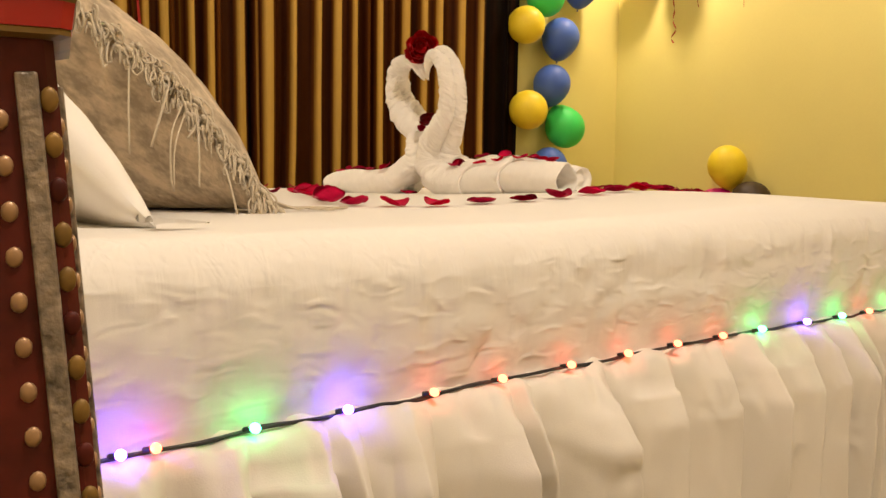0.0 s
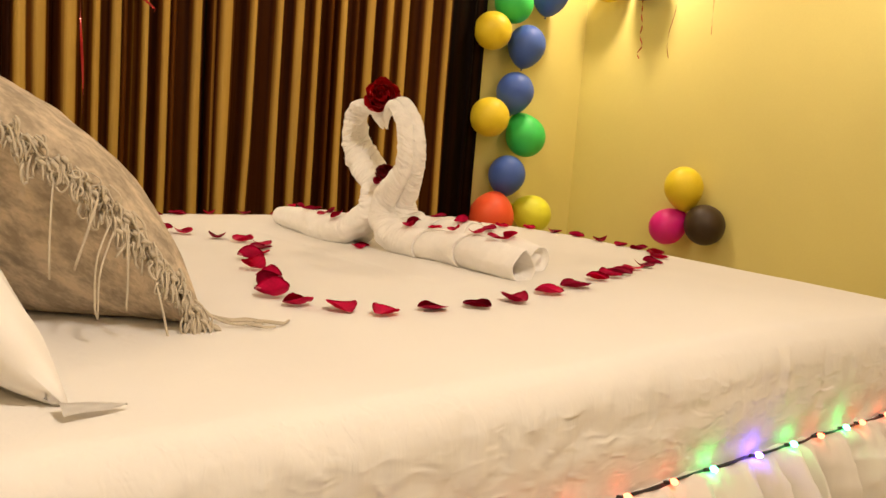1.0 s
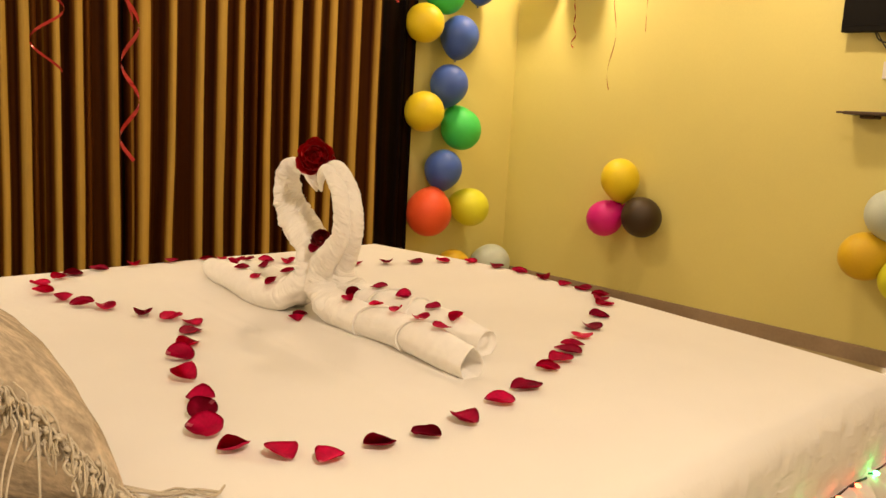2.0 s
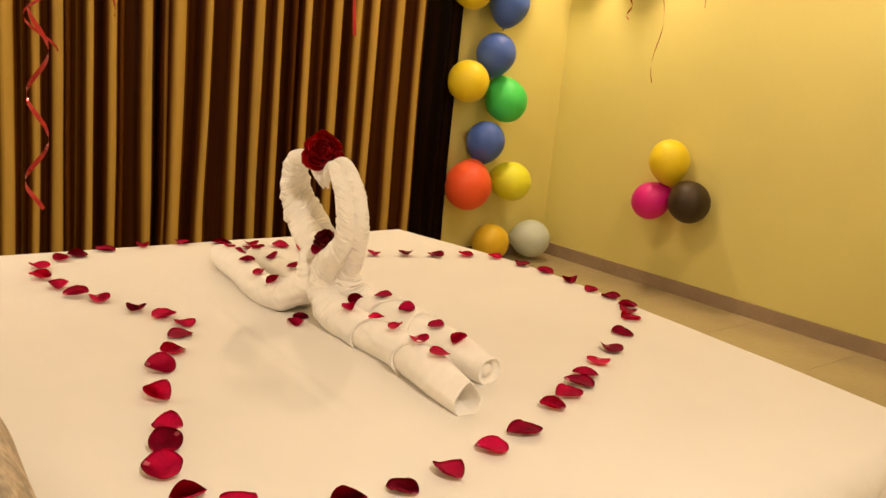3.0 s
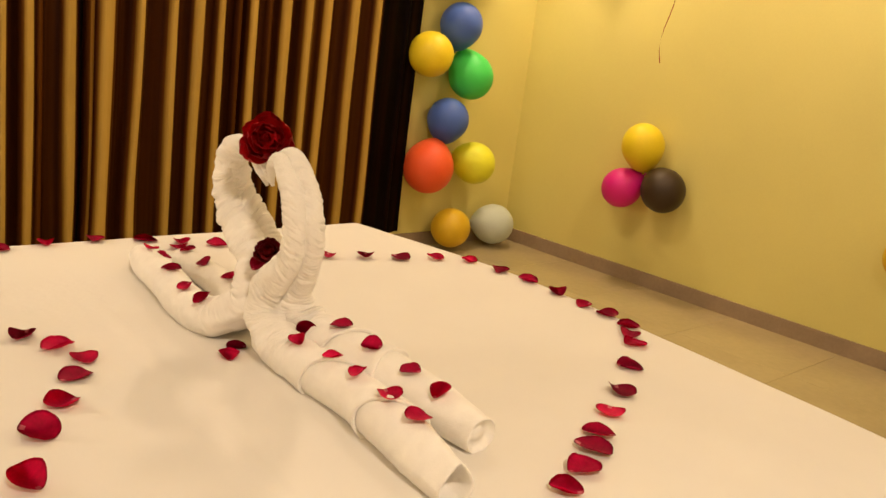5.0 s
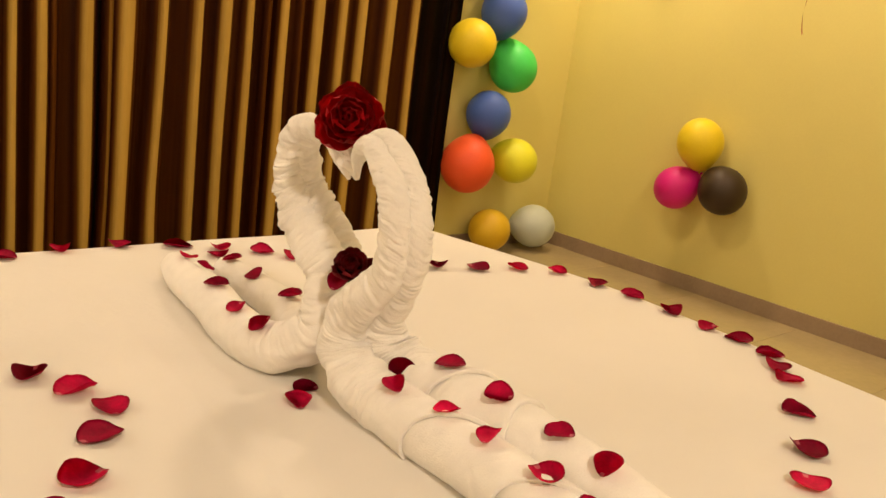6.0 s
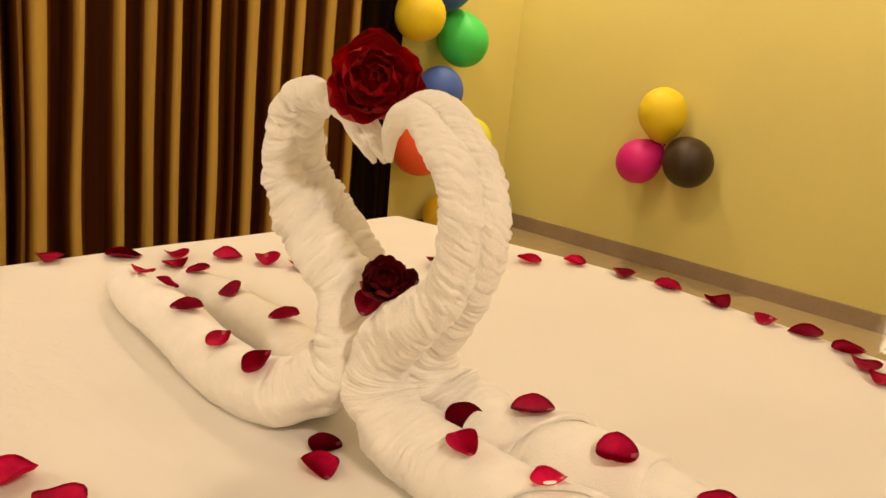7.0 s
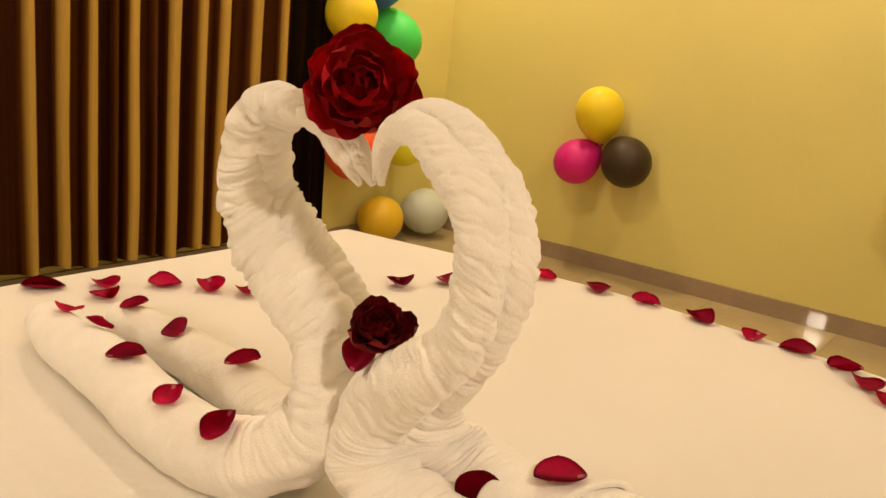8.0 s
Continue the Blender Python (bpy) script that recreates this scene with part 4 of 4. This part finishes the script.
# ---- ribbons ----
def ribbon(x, y, z0, z1, coil, pitch, seed, width=0.005, label="curled red foil ribbon hanging from the ceiling"):
    r = random.Random(seed)
    bm = bmesh.new()
    rows = []
    n = max(40, int((z1 - z0) / pitch * 22))
    for i in range(n + 1):
        f = i / n
        z = z0 + (z1 - z0) * f
        a = (z1 - z0) * f / pitch * 2 * math.pi + 0.8 * math.sin(5 * f + seed)
        grow = coil * (0.55 + 0.45 * math.cos(3.0 * f + seed)) * (1 - 0.75 * max(0, f - 0.7) / 0.3)
        c = Vector((x + grow * math.cos(a) + 0.012 * math.sin(4 * f + seed), y + grow * math.sin(a), z))
        turn = grow * 2 * math.pi / pitch
        tilt = Vector((-turn * math.sin(a), turn * math.cos(a), 1)).cross(Vector((math.cos(a), math.sin(a), 0))).normalized()
        rows.append([c - tilt * width / 2, c + tilt * width / 2])
    grid(bm, rows)
    bmesh.ops.solidify(bm, geom=bm.faces[:], thickness=0.0003)
    return tagged(part("ribbon", bm, RIBBON), label, "ribbon", "curled ribbons")


ribbon(0.495, 0.291, 1.15, ROOF, 0.012, 0.075, 1, 0.004)
ribbon(0.70, 0.125, 1.325, ROOF, 0.006, 0.16, 2, 0.003)
ribbon(0.81, 1.41, 1.255, ROOF, 0.034, 0.15, 6.2, 0.006)
ribbon(0.675, 1.36, 0.995, ROOF, 0.012, 0.42, 4, 0.006)
ribbon(0.80, 0.94, 1.33, ROOF, 0.010, 0.12, 5, 0.004)
WALL_RIBBON = "thin curled red ribbon hanging from a balloon on the wall"
ribbon(4.80, 3.11, 1.69, 2.09, 0.018, 0.12, 7, 0.009, WALL_RIBBON)
ribbon(2.27, 0.98, 1.31, ROOF, 0.022, 0.22, 8, 0.0022, "thin curled red ribbon hanging free from the ceiling")
ribbon(4.13, 2.10, 1.70, ROOF, 0.008, 0.30, 9, 0.003, "thin red ribbon hanging free from the ceiling")


# ---- television, shelf and socket on the yellow wall ----
def television():
    ob = holder("television", pose(WALL_X - 0.06, 0.86, 2.05))
    part("bezel", boxed((-0.02, -0.50, -0.30), (0.02, 0.50, 0.30), 0.006), BLACK, ob, smooth=False)
    part("screen", boxed((-0.023, -0.475, -0.265), (-0.0195, 0.475, 0.28)), BLACK, ob, smooth=False)
    part("wall_bracket", boxed((0.02, -0.12, -0.12), (0.06, 0.12, 0.12), 0.004), BLACK, ob, smooth=False)
    bm = bmesh.new()
    strand(bm, [(0.0, 0.33, -0.30), (0.02, 0.30, -0.345), (0.02, 0.18, -0.355), (0.02, 0.05, -0.32)], 0.004, 6, 20)
    strand(bm, [(0.0, 0.32, -0.30), (0.03, 0.29, -0.36), (0.04, 0.24, -0.43), (0.035, 0.20, -0.47)], 0.003, 6, 20)
    part("cable", bm, WIRE, ob)
    return tagged(ob, "black flat television hung on the yellow wall, switched off", "television")


television()


def wall_socket():
    ob = holder("wall_socket", pose(WALL_X - 0.006, 1.07, 1.56))
    part("plate", boxed((-0.006, -0.075, -0.045), (0.006, 0.075, 0.045), 0.003), WHITE_PLASTIC, ob, smooth=False)
    part("switch", boxed((-0.010, 0.035, -0.02), (-0.005, 0.055, 0.02), 0.001), WHITE_PLASTIC, ob, smooth=False)
    part("plug", boxed((-0.035, -0.03, -0.02), (-0.005, 0.02, 0.02), 0.005), BLACK, ob, smooth=False)
    return tagged(ob, "white switch and socket plate below the television", "socket")


wall_socket()


def wall_shelf():
    ob = holder("wall_shelf", pose(WALL_X, 1.0, 1.335))
    part("board", boxed((-0.14, -0.28, -0.012), (0, 0.27, 0.006), 0.004), WOOD, ob, smooth=False)
    part("edge", strand(bmesh.new(), [(-0.07, 0.33, 0.0), (-0.075, 0.30, 0.0), (-0.08, 0.27, -0.002)], 0.006, 8, 6), WOOD, ob)
    part("bracket", boxed((-0.10, 0.12, -0.03), (0, 0.20, -0.012), 0.008), WOOD, ob, smooth=False)
    part("bracket", boxed((-0.10, -0.20, -0.03), (0, -0.12, -0.012), 0.008), WOOD, ob, smooth=False)
    return tagged(ob, "narrow dark wooden shelf on the yellow wall", "shelf")


wall_shelf()
set_top = tagged(part("set_top_box", boxed((WALL_X - 0.13, 0.80, 1.3415), (WALL_X - 0.02, 1.06, 1.375), 0.004), BLACK, smooth=False), "small black set-top box on the wall shelf", "set-top box")


# ---- wall lamp at the bed's far side ----
def wall_lamp():
    ob = holder("wall_lamp", pose(HEAD_X, 2.40, 1.41))
    part("back_plate", boxed((0, -0.10, -0.20), (0.018, 0.10, 0.20), 0.004), WOOD, ob, smooth=False)
    for z in (-0.10, 0.10):
        part("diffuser", boxed((0.018, -0.085, z - 0.08), (0.07, 0.085, z + 0.08), 0.006), LAMP_GLASS, ob, "lit square opal glass", smooth=False)
    return tagged(ob, "wall lamp with two lit square opal glass shades", "wall lamp")


LAMP_GLASS = glow("lit opal glass", (1.0, 0.88, 0.72), 60)
wall_lamp()


# ---- bedside table and lantern ----
def bedside_table():
    ob = holder("bedside_table", pose(0.09, -0.44, 0.001))
    part("tabletop", boxed((-0.21, -0.20, 0.4925), (0.19, 0.20, 0.5225), 0.006), WOOD, ob, smooth=False)
    part("body", boxed((-0.19, -0.18, 0.14), (0.17, 0.18, 0.4925), 0.004), WOOD, ob, smooth=False)
    for fx in (-0.17, 0.15):
        for fy in (-0.16, 0.16):
            part("leg", boxed((fx - 0.018, fy - 0.018, -0.001), (fx + 0.018, fy + 0.018, 0.14), 0.004), WOOD, ob, smooth=False)
    return tagged(ob, "small dark wooden bedside table", "bedside table")


bedside_table()


def lantern():
    ob = holder("decorated_lantern", pose(0.0637, -0.4511, 0.5235, 0, 0, -12))

    def tower(levels):
        bm = bmesh.new()
        rows = []
        for z, half in levels:
            c = half * 0.10
            ring = []
            for sx in (1, -1):
                for sy in (1, -1):
                    ring += [Vector((sx * half, sy * (half - c), z)), Vector((sx * (half - c), sy * half, z))]
            rows.append(sorted(ring, key=lambda p: math.atan2(p.y, p.x)))
        vs = grid(bm, rows, True)
        bm.faces.new(vs[0][::-1])
        bm.faces.new(vs[-1])
        bmesh.ops.recalc_face_normals(bm, faces=bm.faces[:])
        return bm

    part("body", tower([(0, 0.050), (0.02, 0.050), (0.03, 0.042), (0.2945, 0.0242)]), MAROON, ob, "maroon lacquered tapering body", smooth=False)
    part("rim", tower([(0.2925, 0.026), (0.2935, 0.0290), (0.2950, 0.0290), (0.2955, 0.0285)]), BRASS, ob, "gold painted rim", smooth=False)
    part("band", tower([(0.2953, 0.0292), (0.3027, 0.0302)]), material("red lacquer", (0.40, 0.015, 0.012), 0.3), ob, "red band", smooth=False)
    part("lid", tower([(0.3025, 0.0303), (0.304, 0.0308), (0.3065, 0.029), (0.3080, 0.022)]), BRASS, ob, "gold painted lid", smooth=False)
    for side in range(4):
        turn = pose(0, 0, 0, 0, 0, 90 * side)
        bm = bmesh.new()
        box(bm, (0.0335, -0.003, 0.035), (0.0395, 0.0012, 0.282), 0.0008, turn @ pose(0.0, -0.0432, 0) @ pose(0, 0, 0, -3.9, 0, 0) @ pose(0, 0, 0, 0, -3.9, 0))
        part("strip", bm, SILVER, ob, "silver embossed strip", smooth=False)
        for k in range(19):
            z = 0.045 + k * 0.0125
            half = 0.042 - 0.0175 * (z - 0.03) / 0.256
            bm = bmesh.new()
            bmesh.ops.create_icosphere(bm, subdivisions=2, radius=0.0023)
            bmesh.ops.transform(bm, matrix=turn @ pose(half - 0.0150, -half - 0.0004, z) @ Matrix.Diagonal((1, 0.5, 1.3, 1)), verts=bm.verts[:])
            part("bead", bm, BEAD, ob, "pale gold bead")
            bm = bmesh.new()
            bmesh.ops.create_icosphere(bm, subdivisions=2, radius=0.0031)
            bmesh.ops.transform(bm, matrix=turn @ pose(half - 0.0026, -half - 0.0003, z + 0.006) @ Matrix.Diagonal((0.8, 0.4, 1.2, 1)), verts=bm.verts[:])
            part("stud", bm, (BRASS, MAROON, BRASS)[k % 3], ob, "painted edge stud")
    return tagged(ob, "maroon, gold and silver decorated lantern on the bedside table", "lantern")


lantern()


# ---- floor tiles ----
def floor_tiles():
    size, gap = 0.60, 0.002
    bm = boxed((gap / 2, gap / 2, -0.010), (size - gap / 2, size - gap / 2, 0.0), 0.001)
    me = mesh_of(bm, "floor_tile", TILE, False)
    nx, ny = int((WALL_X - HEAD_X) / size) + 1, int((WALL_Y - BACK_Y) / size) + 1
    for i in range(nx):
        for j in range(ny):
            ob = new("floor_tile", me)
            ob.parent = floor
            ob.location = (WALL_X - (i + 1) * size, WALL_Y - (j + 1) * size, 0)


floor_tiles()
